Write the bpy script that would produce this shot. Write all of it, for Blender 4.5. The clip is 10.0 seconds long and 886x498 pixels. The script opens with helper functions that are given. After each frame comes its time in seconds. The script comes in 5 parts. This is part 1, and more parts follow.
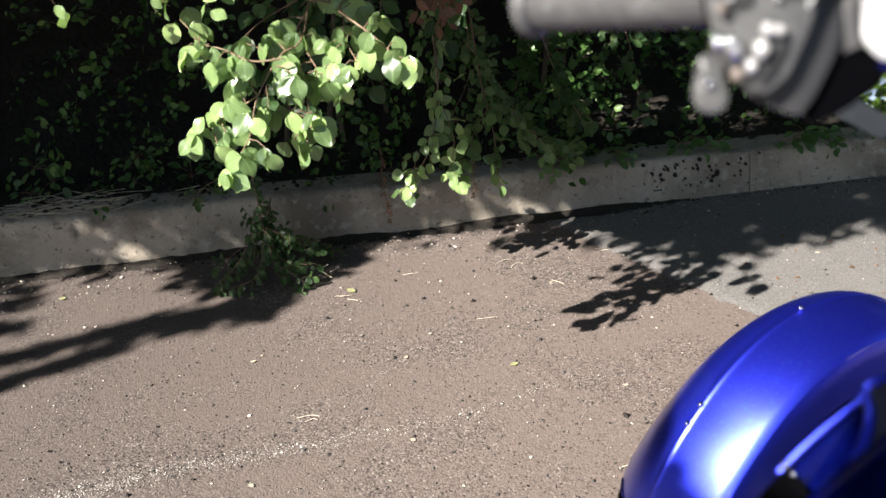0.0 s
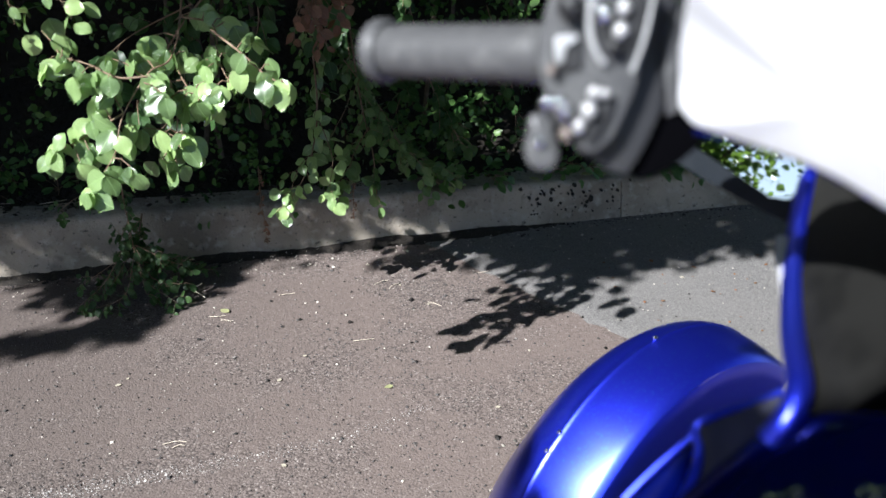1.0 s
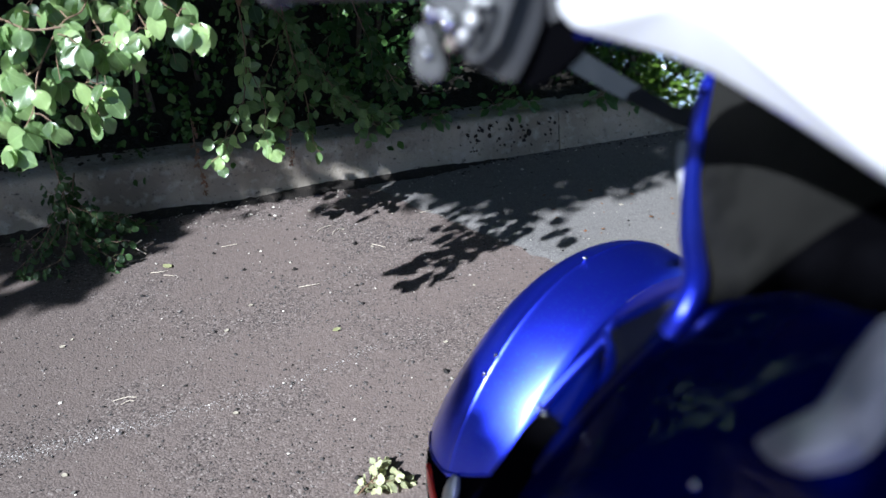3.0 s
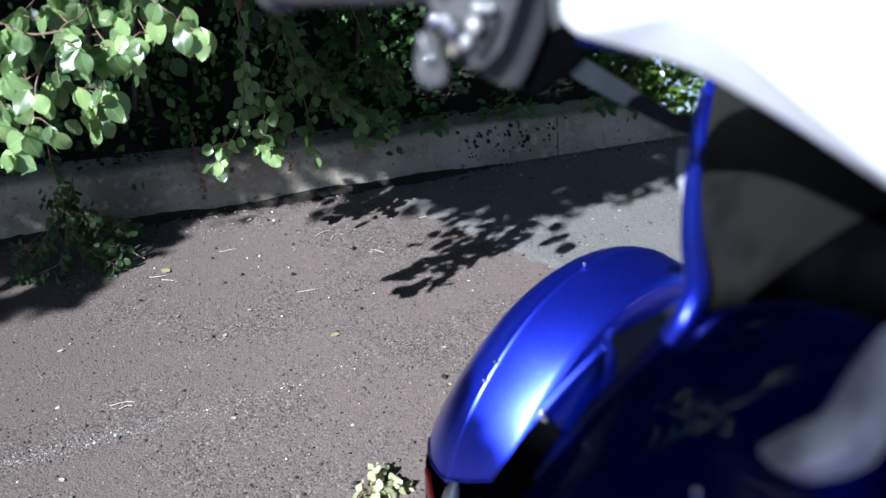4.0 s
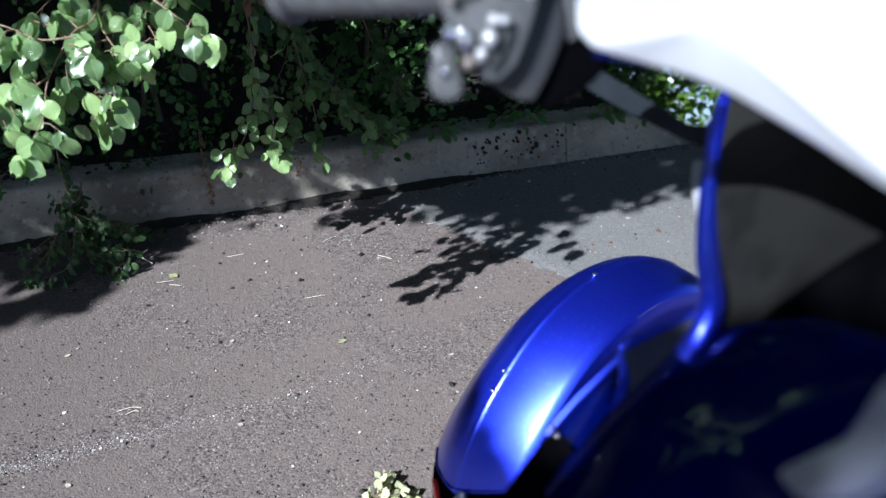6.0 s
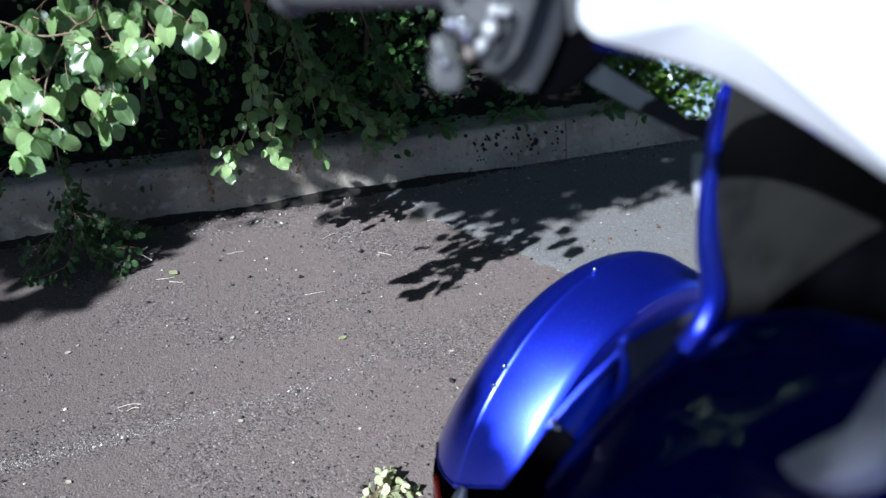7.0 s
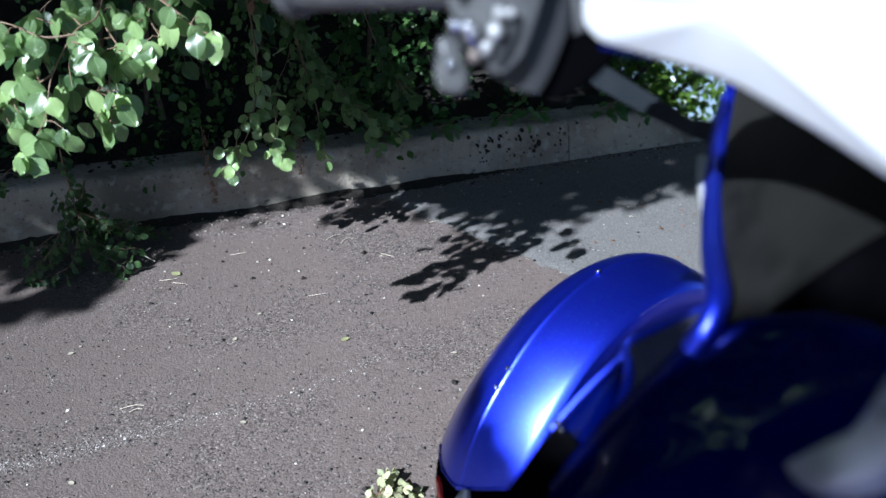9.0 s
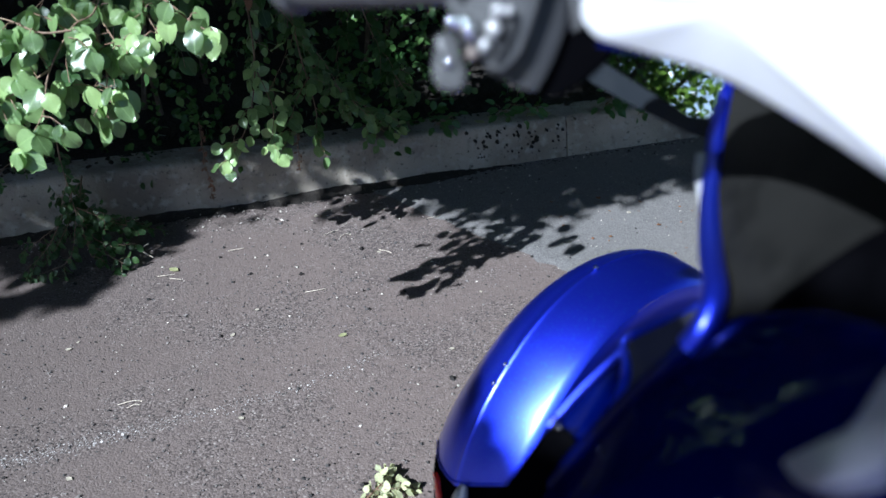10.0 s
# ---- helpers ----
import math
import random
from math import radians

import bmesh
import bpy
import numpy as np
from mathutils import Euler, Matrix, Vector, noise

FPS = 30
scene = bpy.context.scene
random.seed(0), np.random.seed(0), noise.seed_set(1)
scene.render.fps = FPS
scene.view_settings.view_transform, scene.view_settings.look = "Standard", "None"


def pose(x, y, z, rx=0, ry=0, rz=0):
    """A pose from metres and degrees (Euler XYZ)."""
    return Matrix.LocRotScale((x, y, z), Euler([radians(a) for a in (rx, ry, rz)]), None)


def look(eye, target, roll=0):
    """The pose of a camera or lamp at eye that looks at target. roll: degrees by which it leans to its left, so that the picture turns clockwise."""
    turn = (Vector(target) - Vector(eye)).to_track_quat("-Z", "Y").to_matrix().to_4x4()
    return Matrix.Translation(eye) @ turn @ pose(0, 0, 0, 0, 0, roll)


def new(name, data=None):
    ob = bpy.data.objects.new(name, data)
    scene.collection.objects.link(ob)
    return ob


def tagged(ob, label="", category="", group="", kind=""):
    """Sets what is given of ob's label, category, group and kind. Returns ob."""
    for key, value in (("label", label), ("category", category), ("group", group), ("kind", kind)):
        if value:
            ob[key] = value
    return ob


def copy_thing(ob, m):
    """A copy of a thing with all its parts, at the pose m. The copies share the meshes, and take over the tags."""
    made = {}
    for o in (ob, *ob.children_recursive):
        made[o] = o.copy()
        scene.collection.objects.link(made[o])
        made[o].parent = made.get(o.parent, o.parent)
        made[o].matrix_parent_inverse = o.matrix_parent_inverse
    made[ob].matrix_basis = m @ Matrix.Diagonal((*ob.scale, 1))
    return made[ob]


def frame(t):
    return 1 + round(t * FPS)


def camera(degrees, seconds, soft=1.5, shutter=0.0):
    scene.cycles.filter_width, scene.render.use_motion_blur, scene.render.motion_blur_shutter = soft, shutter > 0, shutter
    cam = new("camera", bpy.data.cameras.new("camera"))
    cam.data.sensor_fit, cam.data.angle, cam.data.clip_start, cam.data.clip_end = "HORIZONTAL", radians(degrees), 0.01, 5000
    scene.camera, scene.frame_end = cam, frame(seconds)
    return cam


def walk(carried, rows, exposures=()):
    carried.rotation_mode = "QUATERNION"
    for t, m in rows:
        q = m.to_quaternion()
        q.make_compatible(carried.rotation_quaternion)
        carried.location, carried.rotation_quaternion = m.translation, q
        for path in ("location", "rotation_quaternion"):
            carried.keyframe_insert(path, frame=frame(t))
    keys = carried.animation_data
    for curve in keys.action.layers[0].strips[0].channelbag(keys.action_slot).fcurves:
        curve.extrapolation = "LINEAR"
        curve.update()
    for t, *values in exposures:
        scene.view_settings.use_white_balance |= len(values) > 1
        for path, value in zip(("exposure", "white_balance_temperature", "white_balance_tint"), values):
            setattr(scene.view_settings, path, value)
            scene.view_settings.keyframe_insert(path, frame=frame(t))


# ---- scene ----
cam = camera(53.3, 10.0)
cam.data.dof.use_dof = True
cam.data.dof.focus_distance = 2.3
cam.data.dof.aperture_fstop = 4.5
PATH = [
    (0, (0.082, 0.074, 1.268), (0.03, 1.885, 0.42), -3.2),
    (0.5, (0.093, 0.082, 1.27), (0.153, 1.893, 0.423), -1.5),
    (1, (0.109, 0.078, 1.285), (0.314, 1.89, 0.465), 1.0),
    (1.2, (0.124, 0.081, 1.28), (0.372, 1.883, 0.449), -0.1),
    (1.3, (0.122, 0.07, 1.279), (0.355, 1.854, 0.406), -0.5),
    (1.4, (0.126, 0.075, 1.27), (0.362, 1.831, 0.344), -0.9),
    (1.5, (0.127, 0.071, 1.27), (0.377, 1.829, 0.349), -0.7),
    (2, (0.13, 0.065, 1.272), (0.399, 1.821, 0.355), -0.7),
    (2.5, (0.137, 0.054, 1.272), (0.436, 1.792, 0.33), -1.0),
    (3, (0.135, 0.056, 1.274), (0.441, 1.799, 0.343), -1.0),
    (4.5, (0.133, 0.058, 1.274), (0.443, 1.807, 0.354), -0.6),
    (5, (0.133, 0.064, 1.274), (0.433, 1.815, 0.356), -0.6),
    (5.5, (0.132, 0.066, 1.277), (0.43, 1.822, 0.368), -0.6),
    (7, (0.13, 0.064, 1.273), (0.428, 1.817, 0.358), -0.7),
    (7.5, (0.13, 0.066, 1.275), (0.428, 1.819, 0.36), -0.6),
    (8, (0.13, 0.065, 1.275), (0.428, 1.822, 0.367), -0.7),
    (8.5, (0.129, 0.065, 1.274), (0.426, 1.82, 0.361), -0.6),
    (9, (0.129, 0.065, 1.273), (0.422, 1.82, 0.361), -0.7),
    (9.5, (0.129, 0.064, 1.273), (0.424, 1.813, 0.349), -0.7),
    (10, (0.129, 0.065, 1.274), (0.426, 1.815, 0.353), -0.6),
]
EXPOSURE = [(0, 1.45, 6500, 11), (0.7, 1.32, 5950, 10), (1.5, 1.04, 5600, 10), (2.5, 1.06, 5400, 10), (5, 1.1, 5280, 9), (7, 0.94, 5180, 8), (10, 0.91, 5130, 8)]
walk(cam, [(t, look(eye, target, roll)) for t, eye, target, roll in PATH], EXPOSURE)

# ---- light ----
SUN_WAY = Vector((0.616, 0.517, -0.582)).normalized()   # the way the sunlight travels
world = bpy.data.worlds.new("world")
scene.world = world
world.use_nodes = True
sky = world.node_tree.nodes.new("ShaderNodeTexSky")
sky.sky_type = 'NISHITA'
sky.sun_disc = False
sky.sun_elevation = radians(36)
sky.air_density = 1.0
sky.dust_density = 1.0
sky.sun_rotation = radians(230)
sky.ozone_density = 3.0
background = world.node_tree.nodes["Background"]
background.inputs["Strength"].default_value = 0.05
world.node_tree.links.new(sky.outputs[0], background.inputs[0])
sun = new("sun", bpy.data.lights.new("sun", 'SUN'))
sun.data.energy = 5.0
sun.data.angle = radians(0.53)
sun.data.color = (1.0, 0.95, 0.87)
sun.matrix_world = look((-6, -5, 6), Vector((-6, -5, 6)) + SUN_WAY)


# ---- materials ----
def material(name, base, rough=0.5, metal=0.0, spots=(), bump=(), coat=0.0, island=0.0, random_hue=0.0):
    """spots: (scale, colour, low, high) noise patches over the base; bump: (scale, strength, distance) noise relief."""
    m = bpy.data.materials.new(name)
    m.use_nodes = True
    nt = m.node_tree
    b = nt.nodes["Principled BSDF"]
    b.inputs["Roughness"].default_value = rough
    b.inputs["Metallic"].default_value = metal
    b.inputs["Coat Weight"].default_value = coat
    b.inputs["Coat Roughness"].default_value = 0.04
    tc = nt.nodes.new("ShaderNodeTexCoord")
    rgb = nt.nodes.new("ShaderNodeRGB")
    rgb.outputs[0].default_value = (*base, 1)
    colour = rgb.outputs[0]
    for scale, patch, low, high in spots:
        n = nt.nodes.new("ShaderNodeTexNoise")
        n.inputs["Scale"].default_value = scale
        n.inputs["Detail"].default_value = 6
        nt.links.new(tc.outputs["Object"], n.inputs["Vector"])
        r = nt.nodes.new("ShaderNodeMapRange")
        r.inputs[1].default_value, r.inputs[2].default_value = low, high
        nt.links.new(n.outputs["Fac"], r.inputs[0])
        mix = nt.nodes.new("ShaderNodeMix")
        mix.data_type = 'RGBA'
        nt.links.new(r.outputs[0], mix.inputs[0])
        nt.links.new(colour, mix.inputs[6])
        mix.inputs[7].default_value = (*patch, 1)
        colour = mix.outputs[2]
    if island or random_hue:
        src = nt.nodes.new("ShaderNodeNewGeometry") if island else nt.nodes.new("ShaderNodeObjectInfo")
        out = src.outputs["Random Per Island"] if island else src.outputs["Random"]
        hsv = nt.nodes.new("ShaderNodeHueSaturation")
        val = nt.nodes.new("ShaderNodeMapRange")
        k = island or random_hue
        val.inputs[3].default_value, val.inputs[4].default_value = 1 - k, 1 + k
        nt.links.new(out, val.inputs[0])
        nt.links.new(val.outputs[0], hsv.inputs["Value"])
        hue = nt.nodes.new("ShaderNodeMapRange")
        hue.inputs[3].default_value, hue.inputs[4].default_value = 0.5 + 0.03 * k, 0.5 - 0.03 * k
        nt.links.new(out, hue.inputs[0])
        nt.links.new(hue.outputs[0], hsv.inputs["Hue"])
        nt.links.new(colour, hsv.inputs["Color"])
        colour = hsv.outputs[0]
    nt.links.new(colour, b.inputs["Base Color"])
    last = None
    for scale, strength, distance in bump:
        n = nt.nodes.new("ShaderNodeTexNoise")
        n.inputs["Scale"].default_value = scale
        n.inputs["Detail"].default_value = 5
        nt.links.new(tc.outputs["Object"], n.inputs["Vector"])
        bp = nt.nodes.new("ShaderNodeBump")
        bp.inputs["Strength"].default_value = strength
        bp.inputs["Distance"].default_value = distance
        nt.links.new(n.outputs["Fac"], bp.inputs["Height"])
        if last:
            nt.links.new(last.outputs[0], bp.inputs["Normal"])
        last = bp
    if last:
        nt.links.new(last.outputs[0], b.inputs["Normal"])
    return m


def leaf_material(name, base, through_colour, rough=0.38, weight=0.35, island=True, spread=0.35):
    m = material(name, base, rough, spots=((30, [c * 0.7 for c in base], 0.45, 0.7),),
                 island=spread if island else 0, random_hue=0 if island else spread)
    nt = m.node_tree
    b = nt.nodes["Principled BSDF"]
    if not island:
        # pale midrib and side veins, in the leaf's own lengths
        tc = nt.nodes.new("ShaderNodeTexCoord")
        sep = nt.nodes.new("ShaderNodeSeparateXYZ")
        nt.links.new(tc.outputs["Object"], sep.inputs[0])

        def calc(op, a, c):
            node = nt.nodes.new("ShaderNodeMath")
            node.operation = op
            for k, v in ((0, a), (1, c)):
                if isinstance(v, (int, float)):
                    node.inputs[k].default_value = v
                elif v is not None:
                    nt.links.new(v, node.inputs[k])
            return node.outputs[0]
        side = calc('ABSOLUTE', sep.outputs[1], None)
        rib = calc('LESS_THAN', side, 0.014)
        saw = calc('FRACT', calc('MULTIPLY', calc('SUBTRACT', sep.outputs[0], calc('MULTIPLY', side, 0.9)), 7.0), None)
        vein = calc('MULTIPLY', calc('LESS_THAN', saw, 0.12), 0.18)
        both = calc('MAXIMUM', calc('MULTIPLY', rib, 0.5), vein)
        old = b.inputs["Base Color"].links[0].from_socket
        pale = nt.nodes.new("ShaderNodeMix")
        pale.data_type = 'RGBA'
        nt.links.new(both, pale.inputs[0])
        nt.links.new(old, pale.inputs[6])
        pale.inputs[7].default_value = (*[min(0.6, c * 1.7 + 0.03) for c in base], 1)
        nt.links.new(pale.outputs[2], b.inputs["Base Color"])
        bp = nt.nodes.new("ShaderNodeBump")
        bp.inputs["Strength"].default_value, bp.inputs["Distance"].default_value = 0.35, 0.02
        bp.invert = True
        nt.links.new(both, bp.inputs["Height"])
        nt.links.new(bp.outputs[0], b.inputs["Normal"])
        b.inputs["Specular IOR Level"].default_value = 0.9
    tr = nt.nodes.new("ShaderNodeBsdfTranslucent")
    tr.inputs[0].default_value = (*through_colour, 1)
    mix = nt.nodes.new("ShaderNodeMixShader")
    mix.inputs[0].default_value = weight
    nt.links.new(b.outputs[0], mix.inputs[1])
    nt.links.new(tr.outputs[0], mix.inputs[2])
    nt.links.new(mix.outputs[0], nt.nodes["Material Output"].inputs[0])
    return m


def asphalt_material(name, bitumen, stone, pale, cell, relief, dust, bare=None):
    m = bpy.data.materials.new(name)
    m.use_nodes = True
    nt = m.node_tree
    b = nt.nodes["Principled BSDF"]
    b.inputs["Roughness"].default_value = 0.85
    b.inputs["Specular IOR Level"].default_value = 0.3
    tc = nt.nodes.new("ShaderNodeTexCoord")
    warp = nt.nodes.new("ShaderNodeTexNoise")
    warp.inputs["Scale"].default_value = 40
    nt.links.new(tc.outputs["Object"], warp.inputs["Vector"])
    add = nt.nodes.new("ShaderNodeMix")
    add.data_type = 'RGBA'
    add.blend_type = 'ADD'
    add.inputs[0].default_value = 0.012
    nt.links.new(tc.outputs["Object"], add.inputs[6])
    nt.links.new(warp.outputs["Color"], add.inputs[7])
    vor = nt.nodes.new("ShaderNodeTexVoronoi")
    vor.inputs["Scale"].default_value = cell
    nt.links.new(add.outputs[2], vor.inputs["Vector"])
    sep = nt.nodes.new("ShaderNodeSeparateColor")
    nt.links.new(vor.outputs["Color"], sep.inputs[0])
    ramp = nt.nodes.new("ShaderNodeValToRGB")
    ramp.color_ramp.elements[0].position, ramp.color_ramp.elements[0].color = 0.0, (*bitumen, 1)
    ramp.color_ramp.elements[1].position, ramp.color_ramp.elements[1].color = 1.0, (*pale, 1)
    for place, col in ((0.2, [c * 1.5 for c in bitumen]), (0.4, stone), (0.9, [c * 1.2 for c in stone])):
        el = ramp.color_ramp.elements.new(place)
        el.color = (*col, 1)
    nt.links.new(sep.outputs[0], ramp.inputs[0])
    colour = ramp.outputs[0]
    edge = nt.nodes.new("ShaderNodeMapRange")
    edge.inputs[1].default_value, edge.inputs[2].default_value = 0.35, 0.75
    edge.inputs[3].default_value, edge.inputs[4].default_value = 0.0, 0.6
    nt.links.new(vor.outputs["Distance"], edge.inputs[0])
    dark = nt.nodes.new("ShaderNodeMix")
    dark.data_type = 'RGBA'
    dark.inputs[7].default_value = (*bitumen, 1)
    nt.links.new(edge.outputs[0], dark.inputs[0])
    nt.links.new(colour, dark.inputs[6])
    colour = dark.outputs[2]
    for scale, low, high, top, tint in dust:
        n = nt.nodes.new("ShaderNodeTexNoise")
        n.inputs["Scale"].default_value = scale
        n.inputs["Detail"].default_value = 7
        nt.links.new(tc.outputs["Object"], n.inputs["Vector"])
        r = nt.nodes.new("ShaderNodeMapRange")
        r.inputs[1].default_value, r.inputs[2].default_value, r.inputs[4].default_value = low, high, top
        nt.links.new(n.outputs["Fac"], r.inputs[0])
        mix = nt.nodes.new("ShaderNodeMix")
        mix.data_type = 'RGBA'
        mix.inputs[7].default_value = (*tint, 1)
        nt.links.new(r.outputs[0], mix.inputs[0])
        nt.links.new(colour, mix.inputs[6])
        colour = mix.outputs[2]
    nt.links.new(colour, b.inputs["Base Color"])
    if bare:
        n = nt.nodes.new("ShaderNodeTexNoise")
        n.inputs["Scale"].default_value = 2.2
        n.inputs["Detail"].default_value = 9
        n.inputs["Roughness"].default_value = 0.65
        nt.links.new(tc.outputs["Object"], n.inputs["Vector"])
        r = nt.nodes.new("ShaderNodeMapRange")
        r.inputs[1].default_value, r.inputs[2].default_value, r.inputs[3].default_value, r.inputs[4].default_value = 0.44, 0.6, 0.8, 0.25
        nt.links.new(n.outputs["Fac"], r.inputs[0])
        mix = nt.nodes.new("ShaderNodeMix")
        mix.data_type = 'RGBA'
        mix.inputs[7].default_value = (*bare, 1)
        nt.links.new(r.outputs[0], mix.inputs[0])
        nt.links.new(colour, mix.inputs[6])
        # ramp that mixes a darker tone in towards low x, with a ragged edge
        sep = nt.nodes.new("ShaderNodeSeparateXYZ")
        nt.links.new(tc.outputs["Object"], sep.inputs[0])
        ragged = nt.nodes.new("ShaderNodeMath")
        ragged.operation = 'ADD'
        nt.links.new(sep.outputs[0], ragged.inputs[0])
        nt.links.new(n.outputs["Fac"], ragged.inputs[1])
        left_ramp = nt.nodes.new("ShaderNodeMapRange")
        left_ramp.inputs[1].default_value, left_ramp.inputs[2].default_value, left_ramp.inputs[3].default_value, left_ramp.inputs[4].default_value = -0.4, 0.6, 0.42, 0.0
        nt.links.new(ragged.outputs[0], left_ramp.inputs[0])
        darkened = nt.nodes.new("ShaderNodeMix")
        darkened.data_type = 'RGBA'
        darkened.inputs[7].default_value = (0.055, 0.047, 0.043, 1)
        nt.links.new(left_ramp.outputs[0], darkened.inputs[0])
        nt.links.new(mix.outputs[2], darkened.inputs[6])
        nt.links.new(darkened.outputs[2], b.inputs["Base Color"])
    fine = nt.nodes.new("ShaderNodeTexNoise")
    fine.inputs["Scale"].default_value = 25
    fine.inputs["Detail"].default_value = 8
    nt.links.new(tc.outputs["Object"], fine.inputs["Vector"])
    b1 = nt.nodes.new("ShaderNodeBump")
    b1.inputs["Strength"].default_value, b1.inputs["Distance"].default_value = relief, 0.003
    b1.invert = True
    nt.links.new(vor.outputs["Distance"], b1.inputs["Height"])
    b2 = nt.nodes.new("ShaderNodeBump")
    b2.inputs["Strength"].default_value, b2.inputs["Distance"].default_value = 0.25, 0.005
    nt.links.new(fine.outputs["Fac"], b2.inputs["Height"])
    nt.links.new(b1.outputs[0], b2.inputs["Normal"])
    nt.links.new(b2.outputs[0], b.inputs["Normal"])
    return m


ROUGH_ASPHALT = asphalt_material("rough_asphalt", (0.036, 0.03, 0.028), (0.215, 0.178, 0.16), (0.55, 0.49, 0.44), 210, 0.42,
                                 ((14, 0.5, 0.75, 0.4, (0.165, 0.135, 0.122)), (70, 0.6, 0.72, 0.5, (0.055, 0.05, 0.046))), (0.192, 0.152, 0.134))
SMOOTH_ASPHALT = asphalt_material("smooth_asphalt", (0.11, 0.106, 0.102), (0.22, 0.21, 0.2), (0.33, 0.32, 0.3), 300, 0.4,
                                  ((2.0, 0.4, 0.7, 0.5, (0.23, 0.216, 0.204)), (18, 0.5, 0.75, 0.5, (0.205, 0.196, 0.188))))
CONCRETE = material("kerb_concrete", (0.48, 0.42, 0.34), 0.9, spots=((3.5, (0.24, 0.205, 0.165), 0.4, 0.62), (28, (0.56, 0.52, 0.45), 0.52, 0.78), (70, (0.12, 0.11, 0.095), 0.6, 0.72), (11, (0.2, 0.175, 0.145), 0.58, 0.7)),
                    bump=((140, 0.7, 0.004), (40, 0.6, 0.006), (12, 0.6, 0.012)))
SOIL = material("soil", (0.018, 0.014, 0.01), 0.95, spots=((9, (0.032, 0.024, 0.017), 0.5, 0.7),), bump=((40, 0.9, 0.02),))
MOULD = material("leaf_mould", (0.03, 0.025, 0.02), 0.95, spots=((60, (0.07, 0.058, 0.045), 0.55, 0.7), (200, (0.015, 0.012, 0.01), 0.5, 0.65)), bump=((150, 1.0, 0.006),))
BARK = material("bark", (0.09, 0.07, 0.05), 0.85, spots=((40, (0.16, 0.13, 0.1), 0.5, 0.7),), bump=((120, 0.6, 0.004),))
TWIG = material("twig", (0.2, 0.13, 0.08), 0.7, spots=((60, (0.3, 0.22, 0.15), 0.5, 0.7),))
LEAF = leaf_material("leaf_green", (0.22, 0.33, 0.125), (0.3, 0.5, 0.11), 0.3, 0.26, island=False, spread=0.6)
SHRUB_LEAF = leaf_material("shrub_leaf", (0.07, 0.145, 0.04), (0.14, 0.3, 0.045), 0.3, 0.22, spread=0.75)
TREE_LEAF = leaf_material("tree_leaf", (0.05, 0.095, 0.028), (0.12, 0.22, 0.04), 0.5, 0.06)
ROAD_TREE_LEAF = leaf_material("road_tree_leaf", (0.06, 0.12, 0.03), (0.25, 0.42, 0.06), 0.45, 0.28)
DRY_LEAF = leaf_material("dry_leaf", (0.22, 0.11, 0.05), (0.3, 0.15, 0.05), 0.7, 0.2)
PALE_LEAF = leaf_material("pale_leaf", (0.55, 0.55, 0.28), (0.5, 0.5, 0.2), 0.6, 0.2)
WEED = leaf_material("weed_leaf", (0.07, 0.16, 0.04), (0.15, 0.35, 0.05), 0.45, 0.25, island=False)
# darker copies of LEAF, the shade of inner branches put into their colour
HALF_SHADED_LEAF = leaf_material("half_shaded_leaf", (0.1, 0.17, 0.06), (0.2, 0.36, 0.08), 0.28, 0.2, island=False, spread=0.6)
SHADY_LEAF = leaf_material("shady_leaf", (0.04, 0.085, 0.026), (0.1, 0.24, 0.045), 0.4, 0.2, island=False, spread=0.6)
for shaded in (SHADY_LEAF, SHRUB_LEAF, HALF_SHADED_LEAF):
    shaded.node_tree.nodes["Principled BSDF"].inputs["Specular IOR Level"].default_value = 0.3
DRY_PIECE = leaf_material("withered_leaf", (0.2, 0.1, 0.055), (0.25, 0.12, 0.05), 0.75, 0.2, island=False)
PALE_PIECE = leaf_material("wilted_leaf", (0.5, 0.52, 0.27), (0.5, 0.5, 0.2), 0.6, 0.2, island=False)
STRAW = material("straw", (0.55, 0.49, 0.38), 0.8, island=0.3)
PEBBLE = material("pebble", (0.16, 0.145, 0.13), 0.85, island=0.7)
STONE = material("dark_stone", (0.07, 0.064, 0.06), 0.8, island=0.6)
CHIP = material("pale_chip", (0.6, 0.55, 0.47), 0.8, island=0.35)
DULL_CHIP = material("dull_chip", (0.45, 0.42, 0.39), 0.85, island=0.4)
SEED = material("dark_seed", (0.015, 0.012, 0.01), 0.7, island=0.3)
PAINT = material("blue_paint", (0.035, 0.05, 0.94), 0.38, 0.92, spots=((7, (0.045, 0.075, 0.95), 0.45, 0.7), (300, (0.04, 0.1, 0.97), 0.55, 0.7)), coat=1.0)
PAINT.node_tree.nodes["Principled BSDF"].inputs["Coat Roughness"].default_value = 0.25
PAINT.node_tree.nodes["Principled BSDF"].inputs["Coat Weight"].default_value = 1.0
# the fender's blue with a sharper coat, blackened to hold the fairing's shade
SHADED_GLOSS = material("shaded_gloss_blue", (0.0008, 0.002, 0.05), 0.4, 0.0, spots=((300, (0.001, 0.003, 0.065), 0.55, 0.7),), coat=0.4)
SHADED_GLOSS.node_tree.nodes["Principled BSDF"].inputs["Specular IOR Level"].default_value = 0.0
WHITE = material("white_cover", (0.62, 0.62, 0.63), 0.45, spots=((8, (0.58, 0.58, 0.595), 0.4, 0.7),), coat=0.2)
RUBBER = material("grip_rubber", (0.065, 0.065, 0.067), 0.55, spots=((80, (0.1, 0.1, 0.1), 0.5, 0.7),), bump=((260, 0.4, 0.001),))
